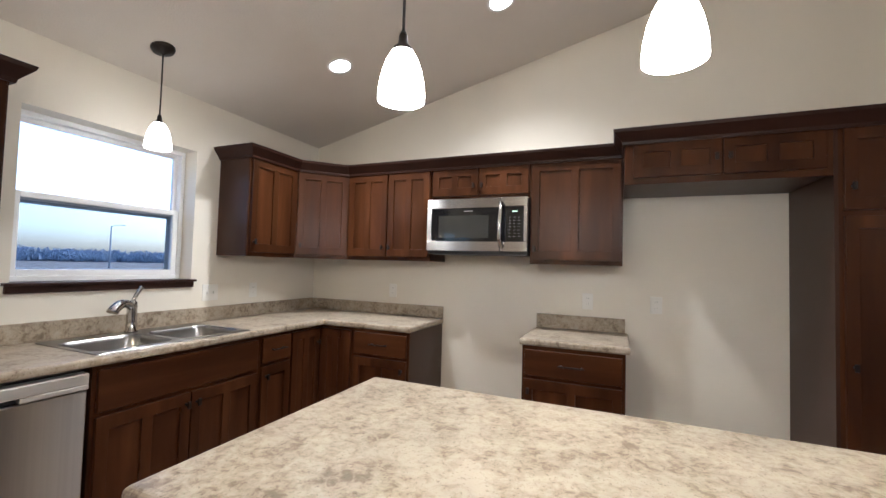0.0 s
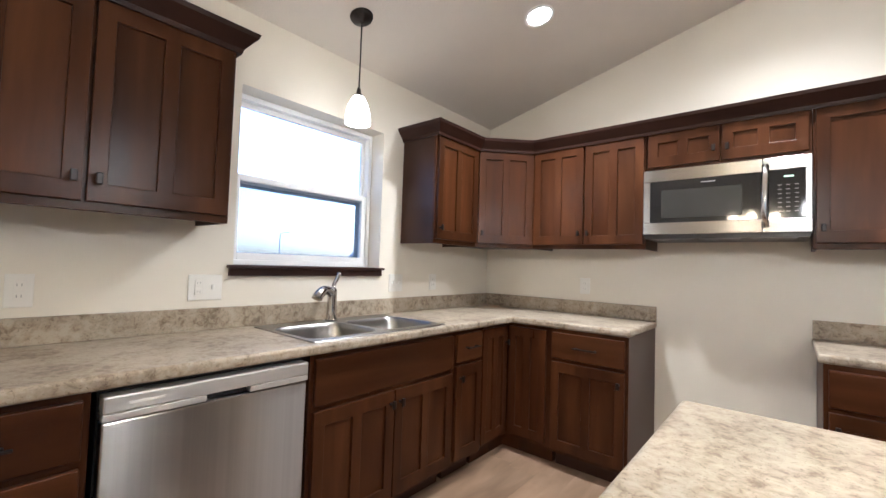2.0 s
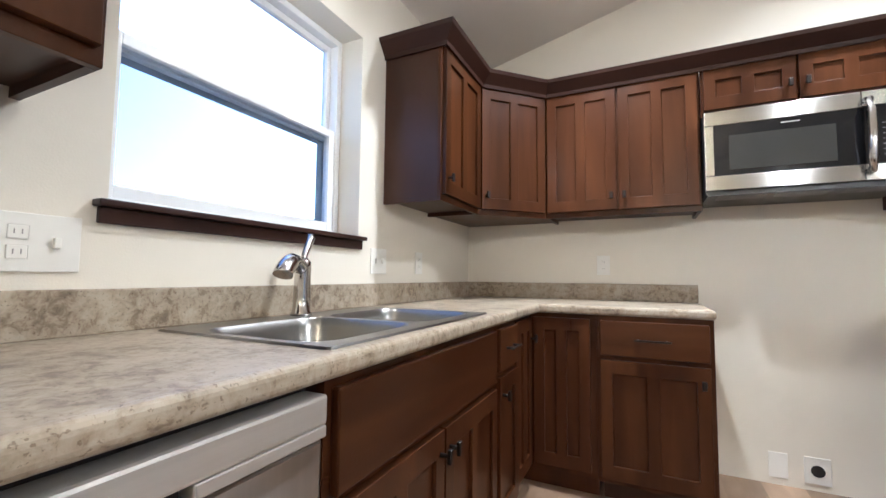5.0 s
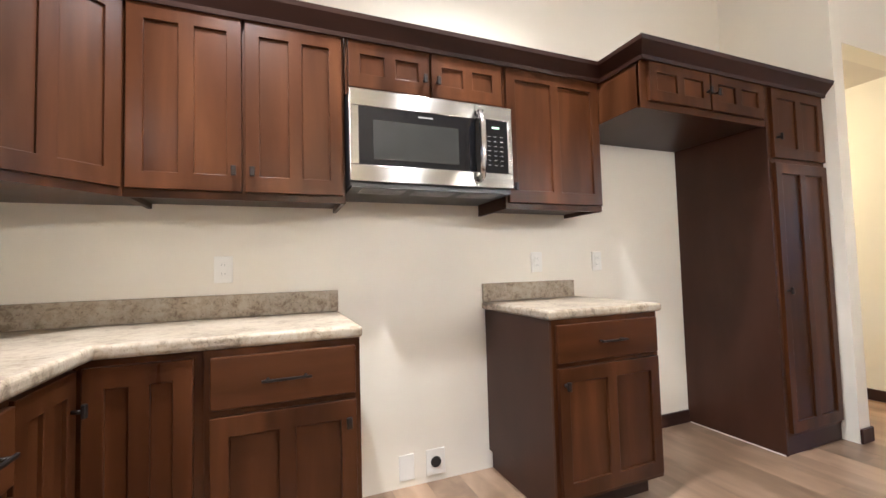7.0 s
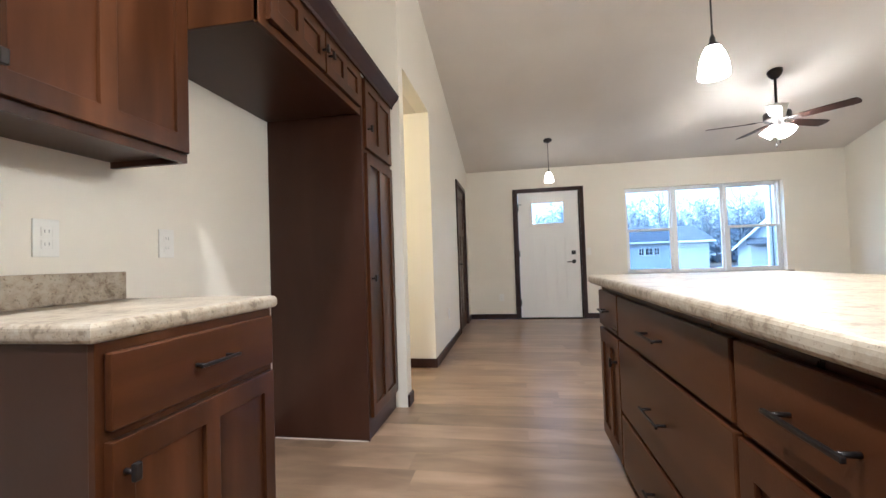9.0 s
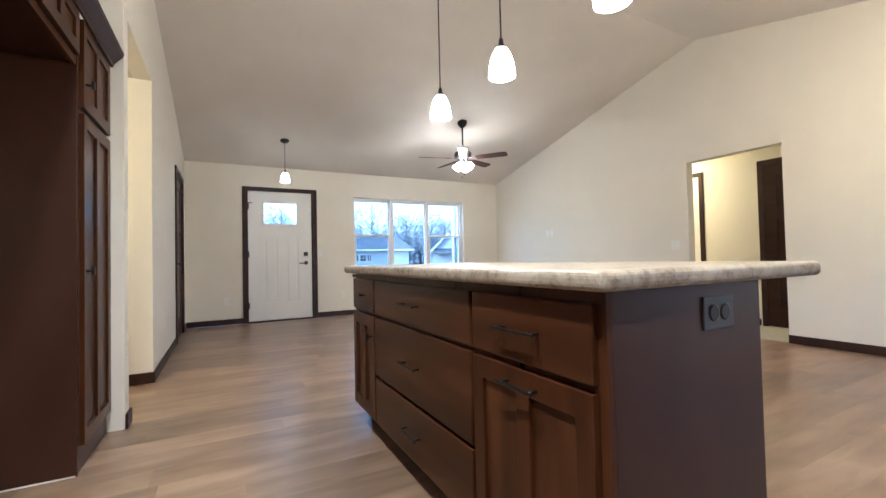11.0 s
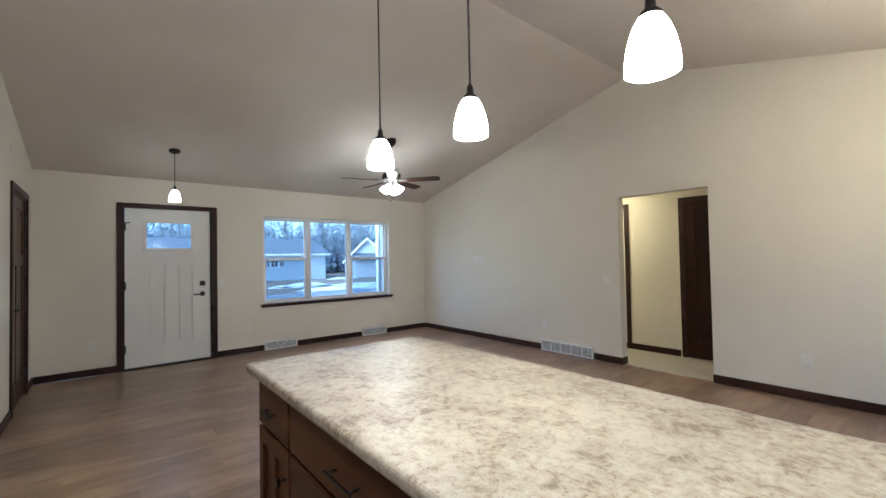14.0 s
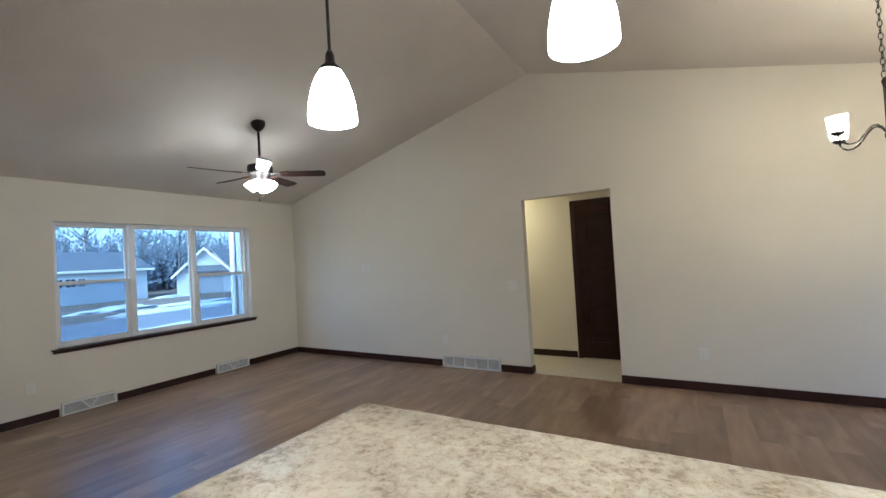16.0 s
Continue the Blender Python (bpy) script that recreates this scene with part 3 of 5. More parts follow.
bm = bmesh.new()
tube(bm, [(CD[0] + 0.085, 0.012, 0.95), (CD[0] + 0.085, 0.004, 0.95)], 0.03, 16)
tube(bm, [(CD[0] + 0.085, 0.006, 0.95), (CD[0] + 0.085, -0.035, 0.95)], 0.010, 12)
tube(bm, [(CD[0] + 0.08, -0.035, 0.95), (CD[0] + 0.19, -0.035, 0.95)], 0.009, 10)
part("door_handle", bm, black_mat, leaf, "black lever handle")
for z in (0.25, 1.85):
    boxes_part("hinge", [(CD[1] - 0.026, CD[1] + 0.004, -0.004, 0.012, z - 0.045, z + 0.045)], black_mat, cd, 0.002)

# hall doors (face +y): local x = -world x
hd = thing("door_4", pose(0, HY, 0, 0, 0, 180), "closed dark stained wooden door in the side hall", "door", "", "structure")
casing(hd, -1.33, -0.52, 2.03, 0.062)
panelled_leaf("door_leaf", hd, -1.33, -0.52, 0.012, 2.03, -0.012, -0.001, [(-1.20, -0.65, 1.46, 1.90), (-1.20, -0.97, 0.22, 1.34), (-0.88, -0.65, 0.22, 1.34)], crown_mat, 0.006)
hd2 = thing("door_5", pose(0, HY, 0, 0, 0, 180), "white door with dark casing in the side hall", "door", "", "structure")
casing(hd2, -2.96, -2.13, 2.03, 0.062)
panelled_leaf("door_leaf", hd2, -2.96, -2.13, 0.012, 2.03, -0.012, -0.001, [(-2.83, -2.26, 1.42, 1.88), (-2.83, -2.26, 0.22, 1.30)], door_paint, 0.006)


# ---- cabinets ----
def shaker(parent, x0, x1, z0, z1, y, panels=2, rail=0.062, name="door", hpos=None, pull=False):
    """A frame-and-panel front whose face is at local y - 0.02; hpos: place of its knob or pull."""
    n, st = panels, 0.052
    cells = []
    w = (x1 - x0 - st * (n + 1)) / n
    for k in range(n):
        a = x0 + st + k * (w + st)
        cells.append((a, a + w, z0 + rail, z1 - rail))
    bm = bmesh.new()
    xs = [x0] + [v for c in cells for v in c[:2]] + [x1]
    zs = [z0, z0 + rail, z1 - rail, z1]
    for i in range(len(xs) - 1):
        for j in range(3):
            if not (i % 2 and j == 1):
                bm.faces.new([bm.verts.new((x, y - 0.020, z)) for x, z in ((xs[i], zs[j]), (xs[i + 1], zs[j]), (xs[i + 1], zs[j + 1]), (xs[i], zs[j + 1]))])
    bmesh.ops.remove_doubles(bm, verts=bm.verts[:], dist=1e-5)
    ext = bmesh.ops.extrude_face_region(bm, geom=bm.faces[:])
    bmesh.ops.translate(bm, verts=[v for v in ext["geom"] if isinstance(v, bmesh.types.BMVert)], vec=(0, 0.020, 0))
    bmesh.ops.recalc_face_normals(bm, faces=bm.faces[:])
    es = [e for e in bm.edges if len(e.link_faces) == 2 and e.calc_face_angle() > 1 and max(v.co.y for v in e.verts) < y - 0.015]
    bmesh.ops.bevel(bm, geom=es, offset=0.002, segments=2, affect="EDGES", profile=0.5)
    d = part(name, bm, wood, parent)
    for c in cells:
        boxes_part("panel", [(c[0] - 0.001, c[1] + 0.001, y - 0.0085, y - 0.001, c[2] - 0.001, c[3] + 0.001)], wood, d)
    if hpos:
        (bar_pull if pull else knob)(d, hpos[0], y - 0.020, hpos[1])
    return d


def knob(parent, x, y, z):
    """A small T knob, its bar upright."""
    bm = bmesh.new()
    tube(bm, [(x, y, z), (x, y - 0.024, z)], 0.006, 10)
    box(bm, x - 0.009, x + 0.009, y - 0.034, y - 0.022, z - 0.019, z + 0.019, 0.003)
    return part("knob", bm, bronze, parent, "dark bronze knob")


def bar_pull(parent, x, y, z, w=0.15):
    bm = bmesh.new()
    for s in (-1, 1):
        tube(bm, [(x + s * (w / 2 - 0.018), y, z), (x + s * (w / 2 - 0.018), y - 0.03, z)], 0.0045, 8)
    box(bm, x - w / 2, x + w / 2, y - 0.035, y - 0.027, z - 0.0045, z + 0.0045, 0.002)
    return part("pull", bm, bronze, parent, "dark bronze bar pull")


def drawer(parent, x0, x1, z0, z1, y, w=0.15, handle=True):
    bm = bmesh.new()
    box(bm, x0, x1, y - 0.020, y, z0, z1, 0.004)
    d = part("drawer", bm, wood_h, parent)
    if handle:
        bar_pull(d, (x0 + x1) / 2, y - 0.020, (z0 + z1) / 2, w)
    return d


def carcass(parent, w, d, z0, z1, toe=0.0, material=None, frame_edge=0.03):
    """Box of a cabinet: side panels, face frame proud of the box, toe kick."""
    bm = bmesh.new()
    box(bm, 0.001, w - 0.001, -d + 0.018, -0.001, z0 + toe, z1)
    if toe:
        box(bm, 0.02, w - 0.02, -d + 0.075, -0.001, 0.002, z0 + toe)
    b = part("body", bm, material or panel_mat, parent)
    boxes_part("face_frame", [(0.0, w, -d, -d + 0.018, z0 + toe, z1)], wood, parent, 0.0015)
    return b


ZB, ZT = 1.385, 2.110           # wall cabinets: bottom, top
UD = 0.305                      # their depth to the face frame


def wall_cabinet(m, w, doors, label, z0=ZB, depth=UD, knobs=None, recess=True):
    c = thing("wall_cabinet", m, label, "cabinet", "kitchen wall cabinets")
    bm = bmesh.new()
    box(bm, 0.001, w - 0.001, -depth + 0.018, -0.001, z0 + 0.022, ZT)
    for a, b in ((0.001, 0.017), (w - 0.017, w - 0.001)):
        box(bm, a, b, -depth + 0.018, -0.001, z0, z0 + 0.022)
    part("body", bm, panel_mat, c)
    boxes_part("face_frame", [(0.0, w, -depth, -depth + 0.018, z0, ZT)], wood, c, 0.0015)
    gap = 0.012
    dw = (w - gap * (doors + 1)) / doors
    for k in range(doors):
        a = gap + k * (dw + gap)
        if doors == 2:
            hx = a + dw - 0.026 if k == 0 else a + 0.026
        else:
            hx = a + 0.026 if knobs != "right" else a + dw - 0.026
        shaker(c, a, a + dw, z0 + 0.03, ZT - 0.012, -depth, 2, hpos=(hx, z0 + 0.105 if z0 < 1.6 else z0 + 0.10))
    return c


west, north = (lambda y: pose(WX, y, 0, 0, 0, 90)), (lambda x: pose(x, BY, 0))
wall_cabinet(west(0.075), 0.915, 2, "dark stained two-door wall cabinet beside the window")
wall_cabinet(west(2.27), 0.468, 1, "narrow dark stained wall cabinet with one door", knobs="left")
wall_cabinet(north(-2.05), 0.778, 2, "dark stained two-door wall cabinet beside the microwave")
wall_cabinet(north(-1.268), 0.772, 2, "short dark stained cabinet above the microwave", z0=1.858)
wall_cabinet(north(-0.494), 0.604, 1, "dark stained single-door wall cabinet beside the fridge space", knobs="left")

# diagonal corner cabinet: footprint with a slanted front
cc = thing("corner_cabinet", pose(WX, BY, 0), "dark stained diagonal corner wall cabinet", "cabinet", "kitchen wall cabinets")
foot = [(0.002, -0.002), (0.002, -0.611), (UD, -0.611), (0.609, -UD), (0.609, -0.002)]
bm = bmesh.new()
lo, hi = [[bm.verts.new((x, y, z)) for x, y in foot] for z in (ZB + 0.012, ZT)]
bm.faces.new(lo), bm.faces.new(hi)
for k in range(5):
    bm.faces.new((lo[k], lo[(k + 1) % 5], hi[(k + 1) % 5], hi[k]))
part("body", bm, wood, cc)
dl = math.hypot(0.609 - UD, 0.611 - UD)
d = shaker(cc, 0.014, dl - 0.014, ZB + 0.03, ZT - 0.012, 0.0, 2, hpos=(0.042, ZB + 0.105))
d.matrix_basis = pose(UD, -0.611, 0, 0, 0, math.degrees(math.atan2(0.611 - UD, 0.609 - UD)))
fr = boxes_part("face_frame", [(0.0, dl, -0.001, 0.016, ZB, ZT)], wood, cc, 0.001)
fr.matrix_basis = d.matrix_basis.copy() @ pose(0, 0.0, 0)

# cabinet over the fridge space, side panel and tall pantry
FY = 0.59                       # depth of the tall units
fc = thing("fridge_cabinet", north(0.125), "dark stained deep cabinet bridging an empty fridge space", "cabinet", "kitchen wall cabinets")
bm = bmesh.new()
box(bm, 0.002, 0.947, -FY + 0.018, -0.001, 1.875, ZT)
part("body", bm, panel_mat, fc)
boxes_part("end_panel", [(-0.012, 0.001, -FY + 0.002, -0.001, 1.870, ZT)], wood, fc, 0.001)
boxes_part("face_frame", [(-0.012, 0.949, -FY, -FY + 0.018, 1.862, ZT)], wood, fc, 0.0015)
for k in range(2):
    a = 0.035 + k * 0.447
    shaker(fc, a, a + 0.435, 1.898, ZT - 0.012, -FY, 2, 0.055, hpos=(a + 0.41 if k == 0 else a + 0.025, 1.99))
pt = thing("pantry_cabinet", north(1.075), "tall dark stained pantry cabinet beside the fridge space", "cabinet")
bm = bmesh.new()
box(bm, 0.001, 0.546, -FY + 0.018, -0.001, 0.10, ZT)
box(bm, 0.016, 0.546, -FY + 0.004, -0.001, 0.002, 0.0995)
part("body", bm, panel_mat, pt)
boxes_part("side_panel", [(-0.001, 0.016, -FY - 0.002, -0.0005, 0.002, ZT)], panel_mat, pt, 0.001)
boxes_part("face_frame", [(0.016, 0.548, -FY, -FY + 0.018, 0.10, ZT)], wood, pt, 0.0015)
boxes_part("caulk_bead", [(-0.006, -0.0012, -FY + 0.004, -0.016, 0.0025, 0.008)], ceil_mat, pt, 0, "pale caulk bead along the floor")
shaker(pt, 0.035, 0.532, 0.125, 1.655, -FY, 2, hpos=(0.062, 0.92))
shaker(pt, 0.035, 0.532, 1.685, ZT - 0.012, -FY, 2, hpos=(0.062, 1.80))


# crown moulding swept along the cabinet tops
def crown(name, path, label):
    prof = [(0.0, ZT - 0.018), (0.010, ZT - 0.018), (0.014, ZT), (0.056, ZT + 0.050), (0.062, ZT + 0.068), (0.0, ZT + 0.068)]
    bm = bmesh.new()
    pts = [Vector(p) for p in path]
    rings = []
    for i, p in enumerate(pts):
        ns = []
        for a, b in ((i - 1, i), (i, i + 1)):
            if 0 <= a and b < len(pts):
                d = (pts[b] - pts[a]).normalized()
                ns.append(Vector((d.y, -d.x)))
        n = ns[0] if len(ns) == 1 else (ns[0] + ns[1]) / (1 + ns[0].dot(ns[1]))
        rings.append([bm.verts.new((p.x + n.x * o, p.y + n.y * o, z)) for o, z in prof])
    k = len(prof)
    for a, b in zip(rings, rings[1:]):
        for j in range(k):
            bm.faces.new((a[j], a[(j + 1) % k], b[(j + 1) % k], b[j]))
    bm.faces.new(rings[0]), bm.faces.new(rings[-1])
    structure(name, bm, crown_mat, label, "crown moulding")


UF = UD + 0.021
crown("trim_crown_long", [(WX + 0.001, 2.268), (WX + UF, 2.268), (WX + UF, BY - 0.617), (WX + 0.617, BY - UF), (0.112, BY - UF), (0.112, BY - FY - 0.021), (STUB0, BY - FY - 0.021)], "dark stained crown moulding along the cabinet tops")
crown("trim_crown_short", [(WX + 0.001, 0.074), (WX + UF, 0.074), (WX + UF, 0.991), (WX + 0.001, 0.991)], "dark stained crown moulding of a single wall cabinet")

# base cabinets
CZ = 0.868                      # underside of the worktops
BD = 0.60
DTOP, DBOT = 0.845, 0.685       # top drawer front


def base_cabinet(m, w, kind, label, hinge="left", depth=BD):
    c = thing("base_cabinet", m, label, "cabinet", "kitchen base cabinets")
    carcass(c, w, depth, 0.0, 0.69 if kind == "sink" else CZ, 0.10)
    if kind == "sink":
        boxes_part("upper_rail", [(0.0, w, -depth, -depth + 0.018, 0.691, CZ)], wood, c)
        boxes_part("side", [(0.0, 0.016, -depth + 0.018, -0.001, 0.691, CZ)], panel_mat, c)
        boxes_part("side", [(w - 0.016, w, -depth + 0.018, -0.001, 0.691, CZ)], panel_mat, c)
    e = 0.018
    if kind == "drawer_door":
        drawer(c, e, w - e, DBOT, DTOP, -depth, min(0.15, w * 0.45))
        shaker(c, e, w - e, 0.125, DBOT - 0.022, -depth, 2 if w > 0.3 else 1, hpos=(e + 0.028 if hinge == "right" else w - e - 0.028, DBOT - 0.09))
    elif kind == "sink":
        drawer(c, e, w - e, DBOT - 0.03, DTOP, -depth, handle=False)
        mid = w / 2
        shaker(c, e, mid - 0.004, 0.125, DBOT - 0.052, -depth, 2, hpos=(mid - 0.03, DBOT - 0.11))
        shaker(c, mid + 0.004, w - e, 0.125, DBOT - 0.052, -depth, 2, hpos=(mid + 0.03, DBOT - 0.11))
    elif kind == "drawers":
        zs = (DTOP, DBOT, DBOT - 0.022, 0.41, 0.388, 0.125)
        for hi, lo in zip(zs[::2], zs[1::2]):
            drawer(c, e, w - e, lo, hi, -depth)
    elif kind == "door":
        shaker(c, e, w - e, 0.125, DTOP, -depth, 2, hpos=(w - e - 0.03, 0.74))
    return c


base_cabinet(west(0.085), 0.45, "drawers", "dark stained base cabinet with three drawers beside the dishwasher")
base_cabinet(west(1.215), 0.925, "sink", "dark stained sink base cabinet with two doors")
base_cabinet(west(2.142), 0.285, "drawer_door", "narrow dark stained base cabinet with a drawer and a door", "right")
base_cabinet(north(-1.755), 0.477, "drawer_door", "dark stained base cabinet with drawer and door at the counter end")
base_cabinet(north(-0.472), 0.602, "drawer_door", "free-standing dark stained base cabinet with a drawer and a door", "right")
# corner base: two meeting fronts
cb = thing("corner_base_cabinet", pose(WX, BY, 0), "dark stained corner base cabinet with meeting doors", "cabinet", "kitchen base cabinets")
bm = bmesh.new()
box(bm, 0.001, 0.58, -0.919, -0.001, 0.10, CZ)
box(bm, 0.58, 0.904, -0.58, -0.001, 0.10, CZ)
box(bm, 0.001, 0.53, -0.919, -0.001, 0.002, 0.10)
box(bm, 0.53, 0.904, -0.53, -0.001, 0.002, 0.10)
part("body", bm, wood, cb)
shaker(cb, 0.605, 0.875, 0.125, DTOP, -0.58, 2, hpos=None)
d2 = shaker(cb, 0.012, 0.30, 0.125, DTOP, 0.0, 2, hpos=(0.27, 0.74))
d2.matrix_basis = pose(0.58, -0.912, 0, 0, 0, 90)


# worktops with a rolled front edge
def slab(name, xs, ys, keep, z0, z1, rounded, label, r=0.014):
    """Cells of a grid that are kept become one slab; top edges for which rounded(mid) holds are rolled."""
    bm = bmesh.new()
    for i in range(len(xs) - 1):
        for j in range(len(ys) - 1):
            if keep(i, j):
                vs = [bm.verts.new((x, y, z1)) for x, y in ((xs[i], ys[j]), (xs[i + 1], ys[j]), (xs[i + 1], ys[j + 1]), (xs[i], ys[j + 1]))]
                bm.faces.new(vs)
    bmesh.ops.remove_doubles(bm, verts=bm.verts[:], dist=1e-5)
    ext = bmesh.ops.extrude_face_region(bm, geom=bm.faces[:])
    bmesh.ops.translate(bm, verts=[v for v in ext["geom"] if isinstance(v, bmesh.types.BMVert)], vec=(0, 0, z0 - z1))
    bmesh.ops.recalc_face_normals(bm, faces=bm.faces[:])
    es = []
    for e in bm.edges:
        m = (e.verts[0].co + e.verts[1].co) / 2
        flat = abs(e.verts[0].co.z - e.verts[1].co.z) < 1e-6
        sides = [f for f in e.link_faces if abs(f.normal.z) < 0.5]
        if len(sides) == 1 and flat and rounded(m):
            es.append(e)
        elif not flat and len(e.link_faces) == 2 and e.calc_face_angle() > 1 and rounded(m) and r > 0.013 and name == "island_worktop":
            es.append(e)
    bmesh.ops.bevel(bm, geom=es, offset=r, segments=4, affect="EDGES", profile=0.5)
    return tagged(part(name, bm, stone), label, "countertop")


CT, CF, BF = 0.91, WX + 0.637, BY - 0.612
SINK = (-2.570, -2.070, 1.238, 2.056)
slab("worktop", [WX + 0.001, SINK[0], SINK[1], CF, -1.270], [0.065, SINK[2], SINK[3], BF, BY - 0.001],
     lambda i, j: (i < 3 or j == 3) and not (i == 1 and j == 1), CZ, CT,
     lambda m: (m.x > CF - 0.01 or abs(m.y - 0.065) < 0.01) and m.y < BY - 0.05 and not (m.x > CF + 0.02 and m.y > BF + 0.01 and m.x < -1.278), "stone-look laminate worktop with a rolled front edge")
slab("worktop", [-0.490, 0.155], [BF, BY - 0.001], lambda i, j: True, CZ, CT, lambda m: m.y < BY - 0.05, "short stone-look laminate worktop with a rolled front edge")


def splash(x0, x1, y0, y1):
    bm = bmesh.new()
    box(bm, x0, x1, y0, y1, CT, CT + 0.100, 0.003)
    tagged(part("backsplash", bm, stone), "low stone-look laminate backsplash along the wall", "backsplash")


splash(WX + 0.001, WX + 0.020, 0.066, BY - 0.021)
splash(WX + 0.001, -1.272, BY - 0.020, BY - 0.001)
splash(-0.488, 0.134, BY - 0.020, BY - 0.001)


# ---- sink and faucet ----
def ring_pts(x0, x1, y0, y1, r, n=6):
    pts = []
    for cx, cy, a in ((x1 - r, y1 - r, 0), (x0 + r, y1 - r, 90), (x0 + r, y0 + r, 180), (x1 - r, y0 + r, 270)):
        pts += [(cx + r * math.cos(radians(a + 90 * k / n)), cy + r * math.sin(radians(a + 90 * k / n))) for k in range(n + 1)]
    return pts


def loft(bm, rings, cap=True):
    vr = [[bm.verts.new((x, y, z)) for x, y in pts] for pts, z in rings]
    for a, b in zip(vr, vr[1:]):
        for k in range(len(a)):
            bm.faces.new((a[k], a[(k + 1) % len(a)], b[(k + 1) % len(a)], b[k])).smooth = True
    if cap:
        bm.faces.new(vr[-1])
    return vr


sx, sy = (SINK[0] + SINK[1]) / 2, (SINK[2] + SINK[3]) / 2
sink = thing("sink", pose(sx, sy, CT), "double-bowl stainless steel drop-in sink", "sink")
hx, hy = 0.262, 0.422
bowls = [(-0.158, 0.216, -0.398, -0.016), (-0.158, 0.216, 0.016, 0.398)]
bm = bmesh.new()
loft(bm, [(ring_pts(-hx, hx, -hy, hy, 0.012), 0.001), (ring_pts(-hx + 0.003, hx - 0.003, -hy + 0.003, hy - 0.003, 0.011), 0.006)], cap=False)
for b, (y0, y1) in zip(bowls, ((-hy + 0.003, 0.0), (0.0, hy - 0.003))):
    big, small = ring_pts(-hx + 0.003, hx - 0.003, y0, y1, 0.0005), ring_pts(*b, 0.07)
    ov, iv = [[bm.verts.new((x, y, 0.006)) for x, y in ring] for ring in (big, small)]
    for k in range(len(ov)):
        bm.faces.new((ov[k], ov[(k + 1) % len(ov)], iv[(k + 1) % len(ov)], iv[k]))
part("rim", bm, sink_steel, sink)
for b in bowls:
    bm = bmesh.new()
    g = lambda o: (b[0] + o, b[1] - o, b[2] + o, b[3] - o)
    loft(bm, [(ring_pts(*g(0), 0.07), 0.006), (ring_pts(*g(0.006), 0.066), 0.0), (ring_pts(*g(0.012), 0.062), -0.02), (ring_pts(*g(0.022), 0.06), -0.15), (ring_pts(*g(0.035), 0.05), -0.172), (ring_pts(*g(0.06), 0.04), -0.18)])
    bowl = part("bowl", bm, sink_steel, sink)
    bm = bmesh.new()
    lathe(bm, [(0.045, 0.0), (0.042, 0.004), (0.03, 0.002), (0.028, -0.002)], ((b[0] + b[1]) / 2 - 0.03, (b[2] + b[3]) / 2, -0.179), 20)
    part("drain", bm, chrome, bowl, "steel basket drain")

fct = thing("faucet", pose(-2.545, 1.648, CT + 0.006, 0, 0, -68), "brushed nickel pull-out kitchen faucet with a raised lever", "faucet")
bm = bmesh.new()
lathe(bm, [(0.034, 0.0), (0.034, 0.008), (0.029, 0.014), (0.027, 0.06), (0.026, 0.13), (0.027, 0.155), (0.025, 0.172), (0.014, 0.184)], n=24)
part("body", bm, chrome, fct)
bm = bmesh.new()
tube(bm, [(0.0, 0, 0.138), (0.020, 0, 0.156), (0.050, 0, 0.170), (0.080, 0, 0.172), (0.105, 0, 0.160)], 0.021, 16, 1.15)
tube(bm, [(0.078, 0, 0.170), (0.100, 0, 0.164), (0.124, 0, 0.150), (0.138, 0, 0.136), (0.142, 0, 0.128)], 0.026, 18, 1.12)
part("spout", bm, chrome, fct)
bm = bmesh.new()
tube(bm, [(0.0, 0, 0.172), (-0.012, 0, 0.195), (-0.040, 0, 0.228), (-0.060, 0, 0.252), (-0.066, 0, 0.262)], 0.010, 12, 1.4)
part("lever", bm, chrome, fct)

# ---- appliances ----
dw = thing("dishwasher", west(0.540), "stainless steel built-in dishwasher with a pocket handle", "dishwasher")
boxes_part("body", [(0.012, 0.656, -0.575, -0.01, 0.10, 0.850)], black_mat, dw)
boxes_part("toe_panel", [(0.012, 0.656, -0.55, -0.5, 0.012, 0.10)], black_mat, dw)
dpn = boxes_part("door", [(0.016, 0.652, -0.620, -0.575, 0.125, 0.772)], steel, dw, 0.006)
ctl = boxes_part("control_panel", [(0.016, 0.652, -0.630, -0.575, 0.797, 0.847)], strip_steel, dw, 0.006, "brushed steel control strip")
boxes_part("lip", [(0.016, 0.285, -0.628, -0.575, 0.776, 0.7965)], strip_steel, ctl, 0.003)
boxes_part("lip", [(0.425, 0.652, -0.628, -0.575, 0.776, 0.7965)], strip_steel, ctl, 0.003)
boxes_part("pocket_handle", [(0.286, 0.424, -0.600, -0.575, 0.776, 0.7965)], black_mat, ctl)
boxes_part("badge", [(0.075, 0.165, -0.6308, -0.630, 0.817, 0.825)], plate_mat, ctl)

MWX0, MWX1, MWZ0, MWZ1 = -1.268, -0.496, 1.445, 1.856
mw = thing("microwave", pose(MWX0, BY, 0), "stainless over-the-range microwave with a black glass door", "microwave")
W = MWX1 - MWX0
boxes_part("body", [(0.004, W - 0.004, -0.365, -0.001, MWZ0 + 0.008, MWZ1)], black_mat, mw, 0.002)
bm = bmesh.new()
for q in ((0.002, 0.575, -0.392, -0.366, MWZ1 - 0.073, MWZ1 - 0.002), (0.002, 0.575, -0.392, -0.366, MWZ0 + 0.022, MWZ0 + 0.092), (0.002, 0.040, -0.392, -0.366, MWZ0 + 0.092, MWZ1 - 0.073)):
    box(bm, *q, bevel=0.003)
